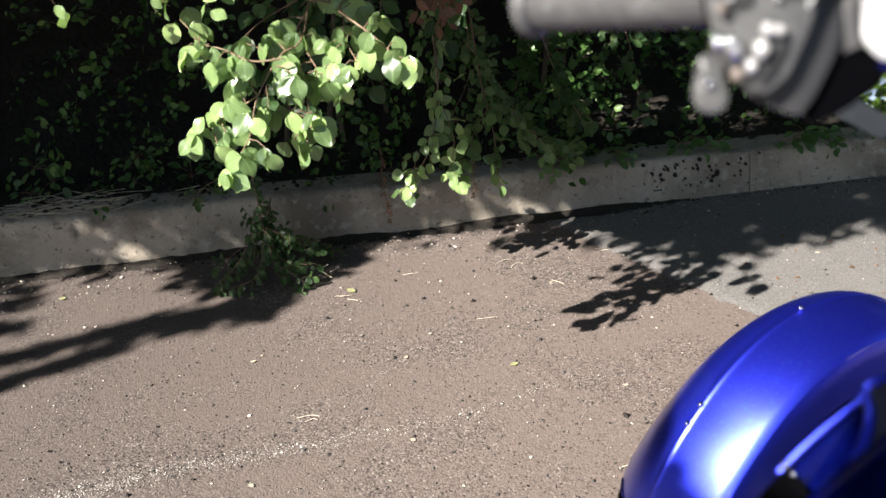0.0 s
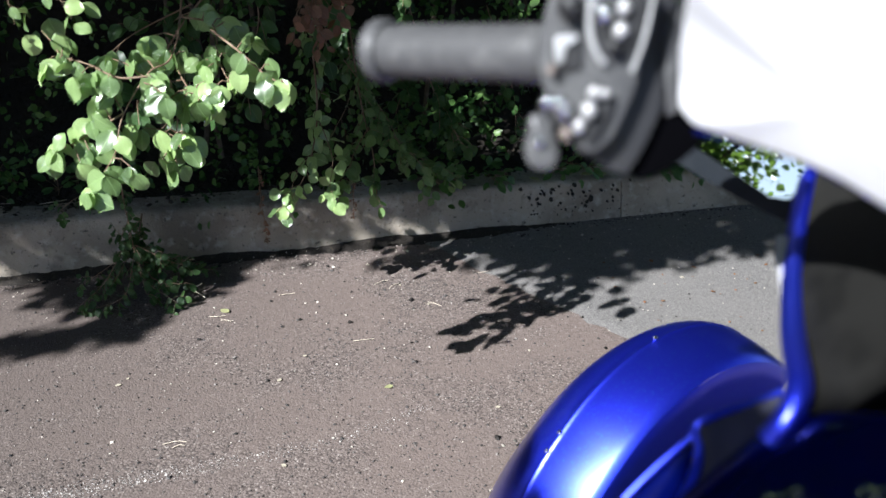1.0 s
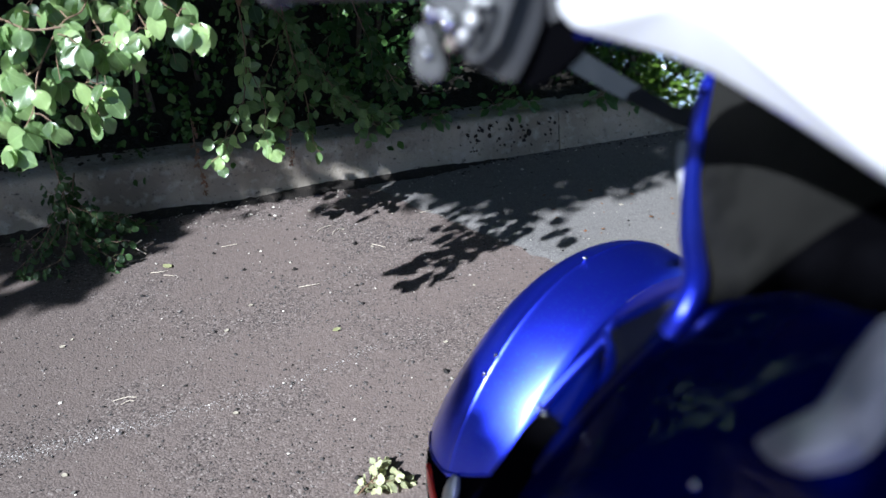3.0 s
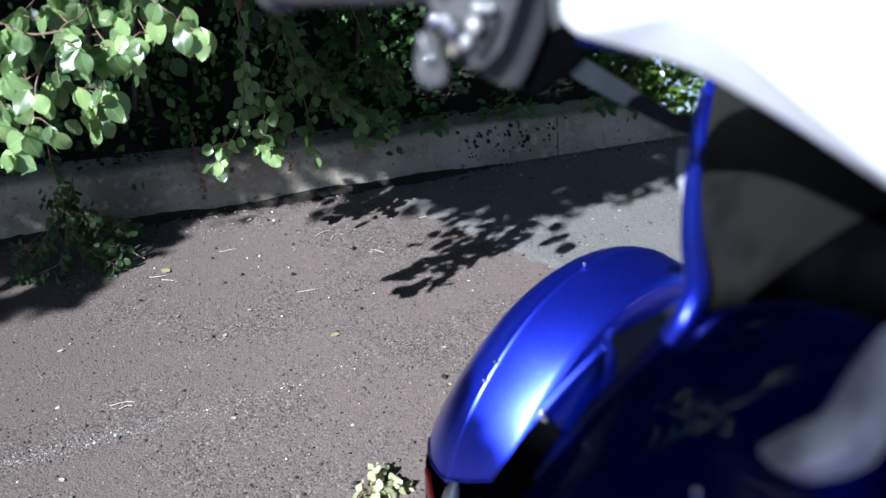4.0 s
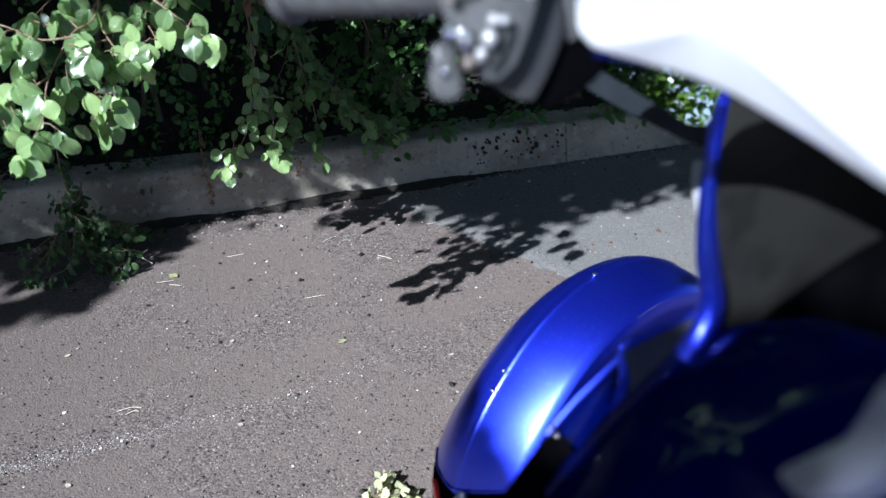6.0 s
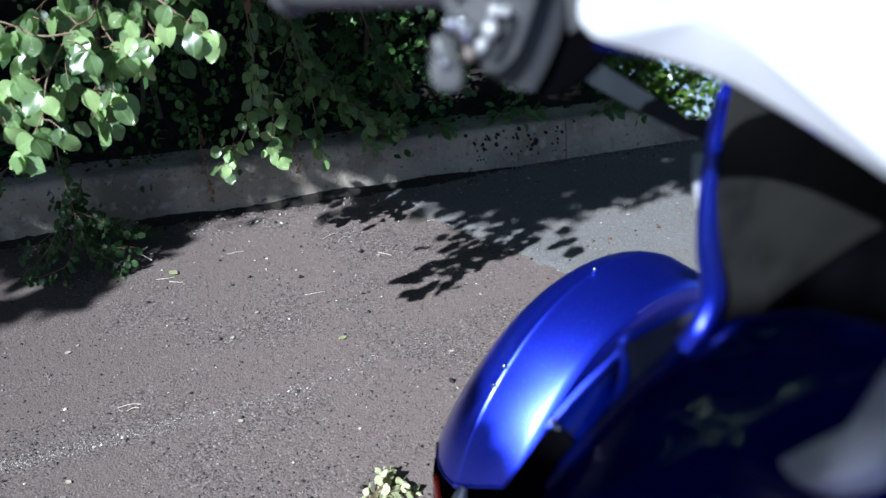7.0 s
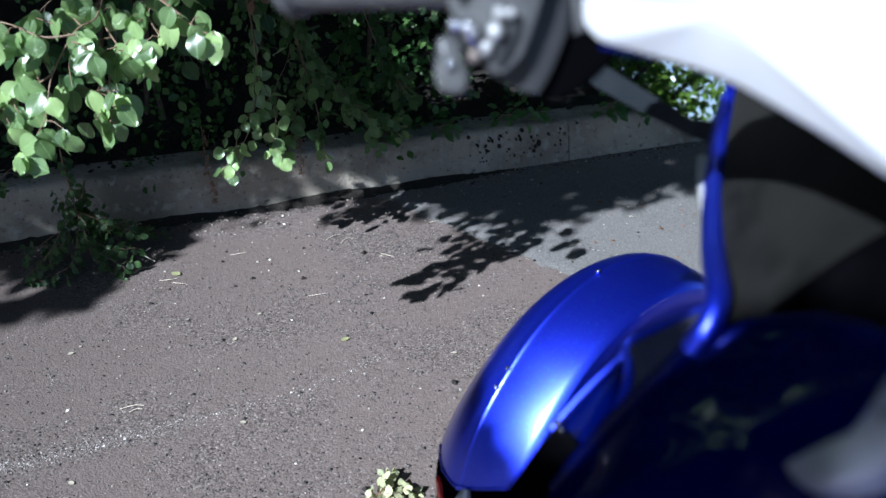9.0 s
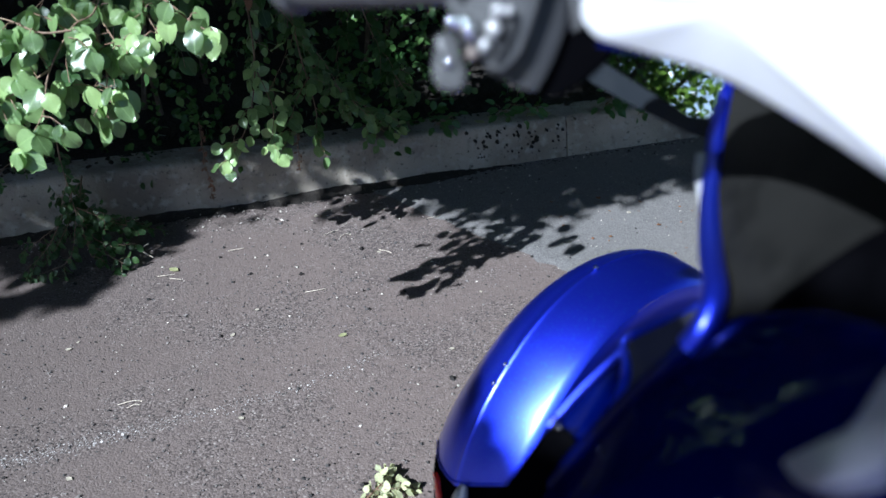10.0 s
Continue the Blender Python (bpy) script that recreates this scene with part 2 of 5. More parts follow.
POD = material("grey_plastic", (0.018, 0.018, 0.02), 0.42, spots=((25, (0.03, 0.03, 0.032), 0.45, 0.7),), bump=((500, 0.2, 0.0005),))
PLATE = material("plate_plastic", (0.05, 0.05, 0.052), 0.4, spots=((40, (0.1, 0.1, 0.1), 0.5, 0.7),), bump=((500, 0.2, 0.0005),))
COPPER = material("copper", (0.2, 0.165, 0.145), 0.5, 0.3)
BLACK = material("black_plastic", (0.012, 0.012, 0.013), 0.5, spots=((30, (0.025, 0.025, 0.026), 0.5, 0.7),))
SLATE = material("slate_plastic", (0.008, 0.011, 0.015), 0.5, spots=((25, (0.013, 0.016, 0.02), 0.5, 0.7),))
SLATE.node_tree.nodes["Principled BSDF"].inputs["Specular IOR Level"].default_value = 0.2
PANEL = material("grey_panel", (0.012, 0.0118, 0.011), 0.6, spots=((6, (0.018, 0.0178, 0.0165), 0.4, 0.7), (30, (0.009, 0.009, 0.0085), 0.5, 0.7)), bump=((400, 0.2, 0.0006),))
PANEL.node_tree.nodes["Principled BSDF"].inputs["Specular IOR Level"].default_value = 0.03
# black taken below plastic's own tone to stand for parts in shadow
SHADE_BLACK = material("shade_black", (0.0015, 0.0015, 0.002), 0.65, spots=((20, (0.003, 0.003, 0.004), 0.5, 0.7),))
SHADE_BLACK.node_tree.nodes["Principled BSDF"].inputs["Specular IOR Level"].default_value = 0.0
INSERT = material("insert_plastic", (0.008, 0.011, 0.04), 0.45, spots=((25, (0.014, 0.018, 0.055), 0.45, 0.7),))
INSERT.node_tree.nodes["Principled BSDF"].inputs["Specular IOR Level"].default_value = 0.25
CHROME = material("chrome", (0.85, 0.86, 0.88), 0.12, 1.0, spots=((40, (0.7, 0.71, 0.73), 0.5, 0.7),))
SILVER = material("silver_plastic", (0.5, 0.5, 0.5), 0.3, 0.4, spots=((20, (0.42, 0.42, 0.42), 0.5, 0.7),))
GLASS_MIRROR = material("mirror_glass", (0.9, 0.92, 0.92), 0.015, 1.0)
LENS = material("lens_plastic", (0.23, 0.235, 0.29), 0.3, 0.0, spots=((14, (0.18, 0.185, 0.24), 0.4, 0.7),), coat=0.5)
RED = material("red_reflector", (0.65, 0.03, 0.015), 0.2, coat=0.6, bump=((200, 0.3, 0.001),))
TYRE = material("tyre_rubber", (0.02, 0.02, 0.021), 0.75, spots=((30, (0.035, 0.034, 0.033), 0.5, 0.7),), bump=((150, 0.4, 0.002),))


# ---- mesh helpers ----
def mesh_of(bm, name, mat, smooth=True):
    me = bpy.data.meshes.new(name)
    bmesh.ops.recalc_face_normals(bm, faces=bm.faces)
    bm.to_mesh(me)
    bm.free()
    me.materials.append(mat)
    if smooth:
        me.polygons.foreach_set("use_smooth", [True] * len(me.polygons))
        me.set_sharp_from_angle(angle=radians(40))
    return me


def part(name, bm, mat, parent=None, label="", smooth=True):
    ob = new(name, mesh_of(bm, name, mat, smooth))
    ob.parent = parent
    if label:
        tagged(ob, label)
    return ob


def raw(name, verts, faces, mat, parent=None, smooth=True):
    me = bpy.data.meshes.new(name)
    me.from_pydata(verts, [], faces)
    me.materials.append(mat)
    if smooth:
        me.polygons.foreach_set("use_smooth", [True] * len(me.polygons))
    ob = new(name, me)
    ob.parent = parent
    return ob


def spline(points, steps=6):
    """A smooth line through the points."""
    p = [Vector(q) for q in points]
    p = [p[0] * 2 - p[1]] + p + [p[-1] * 2 - p[-2]]
    out = []
    for i in range(1, len(p) - 2):
        a, b, c, d = p[i - 1:i + 3]
        for k in range(steps):
            t = k / steps
            out.append(0.5 * (2 * b + (c - a) * t + (2 * a - 5 * b + 4 * c - d) * t * t + (3 * b - a - 3 * c + d) * t ** 3))
    out.append(p[-2])
    return out


def sweep(bm, line, radii, sides=8, flat=1.0, up=(0, 0, 1), cap=True):
    """A tube along the line; radii: one or one for each point; flat squeezes it along the up side."""
    rings = []
    n = len(line)
    for i, q in enumerate(line):
        way = (line[min(i + 1, n - 1)] - line[max(i - 1, 0)]).normalized()
        side = way.cross(Vector(up))
        if side.length < 1e-3:
            side = way.cross(Vector((1, 0, 0)))
        side.normalize()
        top = side.cross(way)
        r = radii if isinstance(radii, (int, float)) else radii[i]
        rings.append([bm.verts.new(q + side * (r * math.cos(a)) + top * (r * flat * math.sin(a))) for a in (2 * math.pi * k / sides for k in range(sides))])
    for a, b in zip(rings, rings[1:]):
        for k in range(sides):
            bm.faces.new((a[k], a[(k + 1) % sides], b[(k + 1) % sides], b[k]))
    if cap:
        bm.faces.new(rings[0][::-1])
        bm.faces.new(rings[-1])


def pillow(bm, corners, bulge, thick, smooth_steps=4, back=None):
    """A curved panel with a thickness: a smooth closed outline through the corners, swelling towards the side that 'back' points away from."""
    pts = [Vector(c) for c in corners]
    n = len(pts)
    outline = []
    for i in range(n):
        a, b, c, d = pts[i - 1], pts[i], pts[(i + 1) % n], pts[(i + 2) % n]
        for k in range(smooth_steps):
            t = k / smooth_steps
            s = b.lerp(c, t)
            m = 0.5 * (2 * b + (c - a) * t + (2 * a - 5 * b + 4 * c - d) * t * t + (3 * b - a - 3 * c + d) * t ** 3)
            outline.append(s.lerp(m, 0.55))
    mid = sum(outline, Vector()) / len(outline)
    normal = Vector()
    for i in range(len(outline)):
        normal += (outline[i - 1] - mid).cross(outline[i] - mid)
    normal.normalize()
    if back is not None and normal.dot(Vector(back)) > 0:
        normal = -normal
    rings = []
    for s, h in ((1, -thick), (1, -0.15 * thick), (0.985, 0), (0.93, 0.16), (0.8, 0.4), (0.6, 0.68), (0.35, 0.9)):
        lift = h if h <= 0 else h * bulge
        rings.append([bm.verts.new(mid + (q - mid) * s + normal * lift) for q in outline])
    m = len(outline)
    for a, b in zip(rings, rings[1:]):
        for k in range(m):
            bm.faces.new((a[k], a[(k + 1) % m], b[(k + 1) % m], b[k]))
    top = bm.verts.new(mid + normal * bulge)
    for k in range(m):
        bm.faces.new((rings[-1][k], rings[-1][(k + 1) % m], top))
    bm.faces.new(rings[0][::-1])


def ball(bm, centre, r, squash=(1, 1, 1), seg=10):
    bmesh.ops.create_uvsphere(bm, u_segments=seg, v_segments=max(6, seg - 2), radius=r,
                              matrix=Matrix.Translation(centre) @ Matrix.Diagonal((*squash, 1)))


# leaf outline along x, with a folded midrib and a drooping tip
LEAF_V = [(0, 0, 0), (0.25, 0.27, 0.05), (0.55, 0.34, 0.06), (0.85, 0.17, 0.0), (1, 0, -0.1), (0.85, -0.17, 0.0), (0.55, -0.34, 0.06), (0.25, -0.27, 0.05), (0.3, 0, 0.0), (0.65, 0, -0.02)]
LEAF_F = [(0, 8, 1), (1, 8, 9, 2), (2, 9, 3), (9, 4, 3), (0, 7, 8), (7, 6, 9, 8), (6, 5, 9), (5, 4, 9)]
LEAF_A, LEAF_IDX = np.array(LEAF_V), LEAF_F


def leaf_frame(way, face, rng):
    """A turn whose x is the leaf's way and whose z leans to face."""
    x = Vector(way).normalized()
    z = Vector(face) - x * x.dot(Vector(face))
    if z.length < 1e-3:
        z = x.orthogonal()
    z.normalize()
    y = z.cross(x)
    return Matrix((x, y, z)).transposed()


def leaf_cloud(places, ways, faces_to, sizes, width=1.0):
    """Vertices and faces of many leaves, by numpy."""
    n = len(places)
    x = ways / np.linalg.norm(ways, axis=1, keepdims=True)
    z = faces_to - x * np.sum(x * faces_to, axis=1, keepdims=True)
    z /= np.linalg.norm(z, axis=1, keepdims=True) + 1e-9
    y = np.cross(z, x)
    v = places[:, None, :] + sizes[:, None, None] * (LEAF_A[None, :, 0:1] * x[:, None, :] + width * LEAF_A[None, :, 1:2] * y[:, None, :] + LEAF_A[None, :, 2:3] * z[:, None, :])
    faces = [tuple(k + 10 * i for k in f) for i in range(n) for f in LEAF_IDX]
    return v.reshape(-1, 3).tolist(), faces


# ---- kerb line ----
KERB0, KERB_WAY = Vector((-0.55, 2.868, 0)), Vector((0.984, 0.177, 0)).normalized()
KERB_BACK = Vector((-KERB_WAY.y, KERB_WAY.x, 0))


def kerb_place(u, v, z=0.0):
    """u metres along the kerb, v metres behind its face."""
    return KERB0 + KERB_WAY * u + KERB_BACK * v + Vector((0, 0, z))


def kerb_top(u):
    return 0.178 - 0.012 * u


# ---- ground ----
bm = bmesh.new()
rng = random.Random(3)
xs = [-400, -60, -12] + [-4 + 0.2 * i for i in range(41)] + [12, 60, 400]
grid = [[bm.verts.new((x, y, 0)) for x in xs] for y in xs]
for j in range(len(xs) - 1):
    for i in range(len(xs) - 1):
        bm.faces.new((grid[j][i], grid[j][i + 1], grid[j + 1][i + 1], grid[j + 1][i]))
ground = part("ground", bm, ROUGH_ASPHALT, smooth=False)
tagged(ground, "worn brown-grey asphalt road with coarse loose aggregate", "ground", kind="structure")

# smoother patch of newer asphalt beside the rough one, 4 mm proud with an uneven edge
bm = bmesh.new()
rng = random.Random(8)
a, b = Vector((0.36, 3.06)), Vector((1.5, 1.45))
edge = [a.lerp(b, i / 40) + Vector((rng.uniform(-0.012, 0.012), rng.uniform(-0.012, 0.012))) for i in range(41)]
top = [bm.verts.new((p.x, p.y, 0.003)) for p in edge]
low = [bm.verts.new((p.x - 0.05, p.y - 0.03, -0.002)) for p in edge]
far = [bm.verts.new((9.0, 4.65 - 6.1 * i / 40, 0.003)) for i in range(41)]
for i in range(40):
    bm.faces.new((top[i], top[i + 1], far[i + 1], far[i]))
    bm.faces.new((low[i], low[i + 1], top[i + 1], top[i]))
patch = part("road_patch", bm, SMOOTH_ASPHALT, smooth=False)
tagged(patch, "smoother grey asphalt patch with an uneven seam", "road", kind="structure")

# concrete kerb in lengths, with joints and a worn rounded edge
kerb = tagged(new("kerb"), "weathered grey concrete kerb with stains and joints", "kerb", kind="structure")
rng = random.Random(5)
joints = [-5.2, -2.6, 1.725, 3.4, 5.2, 7.0]
for u0, u1 in zip(joints, joints[1:]):
    bm = bmesh.new()
    n = max(4, int((u1 - u0) / 0.07))
    rows = []
    for i in range(n + 1):
        u = u0 + 0.0012 + (u1 - u0 - 0.0024) * i / n
        h = kerb_top(u) + rng.uniform(-0.0025, 0.0025)
        wob = rng.uniform(-0.003, 0.003)
        prof = [(-0.012, -0.05), (-0.010, 0.02), (-0.006, h * 0.25), (-0.002, h * 0.4), (0.001, h * 0.55), (0.004, h * 0.7), (0.008 + wob, h - 0.03), (0.014 + wob, h - 0.012), (0.026, h - 0.002), (0.05, h), (0.16, h + 0.002), (0.16, -0.05)]
        jag = (i == 0) * 0.0012 - (i == n) * 0.0012
        rows.append([bm.verts.new(kerb_place(u + jag * (0.5 + 4 * noise.noise((z * 70, 0.3, 2))), v, z)) for v, z in prof])
    for a, b in zip(rows, rows[1:]):
        for k in range(len(a) - 1):
            bm.faces.new((a[k], a[k + 1], b[k + 1], b[k]))
    bm.faces.new(rows[0])
    bm.faces.new(rows[-1][::-1])
    part("kerb_length", bm, CONCRETE, kerb)

# soil behind the kerb; the steep rise is added as dark backing for shrubs
bm = bmesh.new()
rows = []
for i in range(61):
    u = -9 + 0.3 * i
    row = []
    for v, z in ((0.15, 0.1), (0.17, 0.172), (0.3, 0.19), (0.6, 0.26), (1.0, 0.5), (1.5, 1.0), (2.1, 1.7), (3.0, 2.4), (6.0, 2.9), (14.0, 3.2)):
        row.append(bm.verts.new(kerb_place(u, v + rng.uniform(-0.02, 0.02) * (v > 0.2), z + rng.uniform(-0.02, 0.03) * (v > 0.2) - 0.012 * u * (v < 0.4))))
    rows.append(row)
for a, b in zip(rows, rows[1:]):
    for k in range(len(a) - 1):
        bm.faces.new((a[k], a[k + 1], b[k + 1], b[k]))
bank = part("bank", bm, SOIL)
tagged(bank, "dark soil bank behind the kerb, its rise added behind the shrubs", "bank", kind="structure")


# ---- plants ----
def shrub(u0, u1, seed, density):
    """A shrub behind the kerb: stems that rise from the soil, twigs that droop to the road, and leaves."""
    rng = random.Random(seed)
    nr = np.random.default_rng(seed)
    root = tagged(new("shrub"), "dense dark green shrub overhanging the concrete kerb", "shrub", "roadside shrubs")
    root.location = kerb_place((u0 + u1) / 2, 0.6, 0.25)
    back = Matrix.Translation(-root.location)
    for k in range(4):
        bm = bmesh.new()
        foot = kerb_place(rng.uniform(u0, u1), rng.uniform(0.35, 0.9), 0.2)
        line = spline([back @ foot, back @ (foot + Vector((rng.uniform(-0.1, 0.1), rng.uniform(-0.1, 0.1), 0.7))),
                       back @ (foot + Vector((rng.uniform(-0.25, 0.25), rng.uniform(-0.3, 0.1), 1.5))), back @ (foot + Vector((rng.uniform(-0.4, 0.4), rng.uniform(-0.6, 0.1), 2.3)))], 5)
        sweep(bm, line, [0.011 * (1 - 0.75 * i / len(line)) for i in range(len(line))], 6)
        part("stem", bm, BARK, root)
    P, D, N, S = [], [], [], []
    for k in range(density):
        u, z = rng.uniform(u0 - 0.1, u1 + 0.1), 0.2 + 1.75 * rng.random() ** 1.1
        v = rng.uniform(0.12, 0.85) + 0.25 * max(0, z - 0.8)
        if u0 < 0.2 and z > 0.55:
            v = rng.uniform(-0.02, 0.75)
        c = kerb_place(u, v, z)
        way = Vector((rng.gauss(0, 0.5), rng.gauss(-0.5, 0.5), rng.gauss(-0.25, 0.5))).normalized()
        length = rng.uniform(0.12, 0.3)
        size = rng.uniform(0.026, 0.042)
        for i in range(rng.randint(9, 20)):
            t = rng.random()
            P.append(c + way * (t * length) + Vector((rng.gauss(0, 0.018), rng.gauss(0, 0.018), rng.gauss(0, 0.018) - 0.08 * t * t)))
            D.append(way * 0.6 + Vector((rng.gauss(0, 0.7), rng.gauss(0, 0.7), rng.gauss(-0.3, 0.6))))
            N.append(Vector((rng.gauss(-0.1, 0.5), rng.gauss(-0.5, 0.5), rng.gauss(0.7, 0.4))))
            S.append(size * rng.uniform(0.6, 1.15))
    off = np.array(root.location)
    v, f = leaf_cloud(np.array(P) - off, np.array(D), np.array(N), np.array(S))
    leaves = raw("foliage", v, f, SHRUB_LEAF, root)
    tagged(leaves, kind="stuff")
    return root


for i, (u0, u1, d) in enumerate(((-2.9, -1.6, 40), (-1.6, -0.6, 50), (-0.6, 0.3, 85), (0.3, 1.1, 170), (1.1, 1.9, 190), (1.9, 2.9, 190), (2.9, 4.2, 150), (4.2, 6.0, 150))):
    shrub(u0, u1, 20 + i, int(d * 1.4))

LEAF_MESHES = []
for k, (wide, droop, fold, wave) in enumerate(((0.36, 0.1, 0.1, 0.035), (0.43, 0.2, 0.16, 0.05), (0.34, -0.02, 0.06, 0.04), (0.4, 0.3, 0.2, 0.035), (0.46, 0.05, 0.05, 0.055), (0.38, 0.16, -0.08, 0.05))):
    me = bpy.data.meshes.new("leaf")
    verts, faces = [], []
    n, m = 10, 6
    for i in range(n + 1):
        x = i / n
        half = wide * math.sin(math.pi * x ** 0.85) ** 0.75 + 0.012 * (1 - x)
        for j in range(m + 1):
            y = -1 + 2 * j / m
            verts.append((x, half * y, fold * half * abs(y) - droop * x * x + wave * math.sin(7 * x + 3 * k + y) * abs(y)))
    for i in range(n):
        for j in range(m):
            a = i * (m + 1) + j
            faces.append((a, a + m + 1, a + m + 2, a + 1))
    me.from_pydata(verts, [], faces)
    me.materials.append(LEAF)
    me.polygons.foreach_set("use_smooth", [True] * len(me.polygons))
    LEAF_MESHES.append(me)


def recoloured(meshes, mat):
    out = []
    for me in meshes:
        d = me.copy()
        d.materials.clear()
        d.materials.append(mat)
        out.append(d)
    return out


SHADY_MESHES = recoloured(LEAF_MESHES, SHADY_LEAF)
HALF_SHADED_MESHES = recoloured(LEAF_MESHES, HALF_SHADED_LEAF)


def branch(name, label, lines, size, gap, seed, reach=0.08, radius=0.004, meshes=LEAF_MESHES, group="hanging branches", twig=TWIG, limit=300, droop=0.5):
    """A leafy branch: each line is a twig with short side shoots, on which the leaves stand as pieces of their own."""
    rng = random.Random(seed)
    root = tagged(new(name), label, "branch", group)
    root.location = Vector(lines[0][0])
    here = Matrix.Translation(-root.location)
    count = 0
    for n, line in enumerate(lines):
        pts = spline([here @ Vector(p) for p in line], 8)
        bm = bmesh.new()
        r = radius if n == 0 else radius * 0.55
        sweep(bm, pts, [r * (1 - 0.65 * i / len(pts)) for i in range(len(pts))], 6)
        walked, due, shoots = 0.0, gap, []
        for a, b in zip(pts, pts[1:]):
            walked += (b - a).length
            while walked > due:
                due += gap * rng.uniform(0.6, 1.4)
                shoots.append((a.lerp(b, rng.random()), (b - a).normalized()))
        shoots.append((pts[-1], (pts[-1] - pts[-3]).normalized()))
        for foot, way in shoots:
            side = Vector((rng.gauss(0, 1), rng.gauss(0, 1), rng.gauss(-0.1, 0.7))).normalized()
            d = (way * 0.7 + side * 0.8).normalized()
            length = reach * rng.uniform(0.5, 1.2)
            tip = foot + d * length + Vector((0, 0, -droop * length * 0.5))
            shoot = [foot, foot.lerp(tip, 0.5) + Vector((0, 0, 0.12 * length)), tip]
            sb = bmesh.new()
            sweep(sb, shoot, [r * 0.35, r * 0.3, r * 0.2], 5)
            part("shoot", sb, twig, root)
            for k in range(max(2, int(length / (size * 0.42)))):
                if count >= limit:
                    break
                t = min(1, (k + 0.7) * size * 0.42 / length)
                place = foot.lerp(tip, t)
                flip = 1 if k % 2 else -1
                out = d.cross(Vector((-0.4, -0.6, 0.7))).normalized() * flip
                lead = (d * (0.7 if t < 0.9 else 1.6) + out * 0.9 + Vector((rng.gauss(0, 0.25), rng.gauss(0, 0.25), rng.gauss(-droop, 0.25)))).normalized()
                face = Vector((-0.45, -0.62, 0.65)) + Vector((rng.gauss(0, 0.38), rng.gauss(0, 0.38), rng.gauss(0, 0.3)))
                ob = new("leaf", rng.choice(meshes))
                grow = size * rng.uniform(0.62, 1.12)
                ob.parent = root
                ob.matrix_local = Matrix.Translation(place) @ leaf_frame(lead, face, rng).to_4x4() @ Matrix.Diagonal((grow, grow, grow, 1))
                count += 1
        part("twig", bm, twig, root)
    return root


# the large sunlit branch: sprigs of hanging leaves in bunches
spray = tagged(new("hanging_branch"), "sunlit branch of broad glossy green leaves hanging over the road", "branch", "hanging branches")
spray.location = (-0.238, 2.189, 1.109)
spray_rng = random.Random(11)


def sprig(line, bunches, size=0.047, radius=0.0022):
    """A twig of the spray through the line, with bunches (foot, how many) of leaves that hang from it."""
    rng, here = spray_rng, Matrix.Translation(-spray.location)
    pts = spline([here @ Vector(p) for p in line], 8)
    bm = bmesh.new()
    sweep(bm, pts, [radius * (1 - 0.6 * i / len(pts)) for i in range(len(pts))], 6)
    part("twig", bm, TWIG, spray)
    for foot, count in bunches:
        foot = here @ Vector(foot)
        near = min(pts, key=lambda p: (p - foot).length)
        bm = bmesh.new()
        sweep(bm, [near, near.lerp(foot, 0.5) + Vector((0, 0, 0.006)), foot], [0.0014, 0.0012, 0.0009], 5)
        part("shoot", bm, TWIG, spray)
        count += 1
        for k in range(count):
            fan = (k - (count - 1) / 2) * 0.6 + rng.gauss(0, 0.25)
            lead = Vector((math.sin(fan) * 0.9, rng.gauss(-0.15, 0.3), -0.4 - math.cos(fan) * rng.uniform(0.6, 1.1))).normalized()
            face = Vector((-0.2, -0.75, 0.45)) + Vector((rng.gauss(0, 0.42), rng.gauss(0, 0.35), rng.gauss(0, 0.4)))
            base = foot + Vector((rng.gauss(0, 0.006), rng.gauss(0, 0.012), rng.gauss(0, 0.006)))
            grow = size * rng.uniform(0.7, 1.08)
            ob = new("leaf", rng.choice(LEAF_MESHES))
            ob.parent = spray
            ob.matrix_local = Matrix.Translation(base) @ leaf_frame(lead, face, rng).to_4x4() @ Matrix.Diagonal((grow, grow, grow, 1))


sprig([(-0.218, 2.056, 1.119), (-0.205, 1.842, 0.990), (-0.211, 1.737, 0.933), (-0.246, 1.700, 0.914), (-0.290, 1.660, 0.847), (-0.306, 1.633, 0.786), (-0.338, 1.613, 0.739)],
      [((-0.249, 1.784, 0.965), 2), ((-0.214, 1.742, 0.943), 2), ((-0.265, 1.735, 0.939), 3), ((-0.320, 1.732, 0.937), 2), ((-0.238, 1.682, 0.912), 3), ((-0.217, 1.662, 0.885), 3), ((-0.284, 1.633, 0.812), 1), ((-0.276, 1.611, 0.768), 2), ((-0.313, 1.609, 0.756), 4), ((-0.341, 1.600, 0.733), 5)])
sprig([(-0.238, 1.658, 0.918), (-0.290, 1.658, 0.917), (-0.346, 1.692, 0.933), (-0.395, 1.710, 0.942)],
      [((-0.439, 1.766, 0.978), 1), ((-0.390, 1.743, 0.966), 2), ((-0.393, 1.697, 0.943), 2), ((-0.415, 1.688, 0.937), 3), ((-0.376, 1.689, 0.938), 2), ((-0.350, 1.658, 0.923), 2), ((-0.326, 1.666, 0.928), 2), ((-0.303, 1.647, 0.919), 2)])
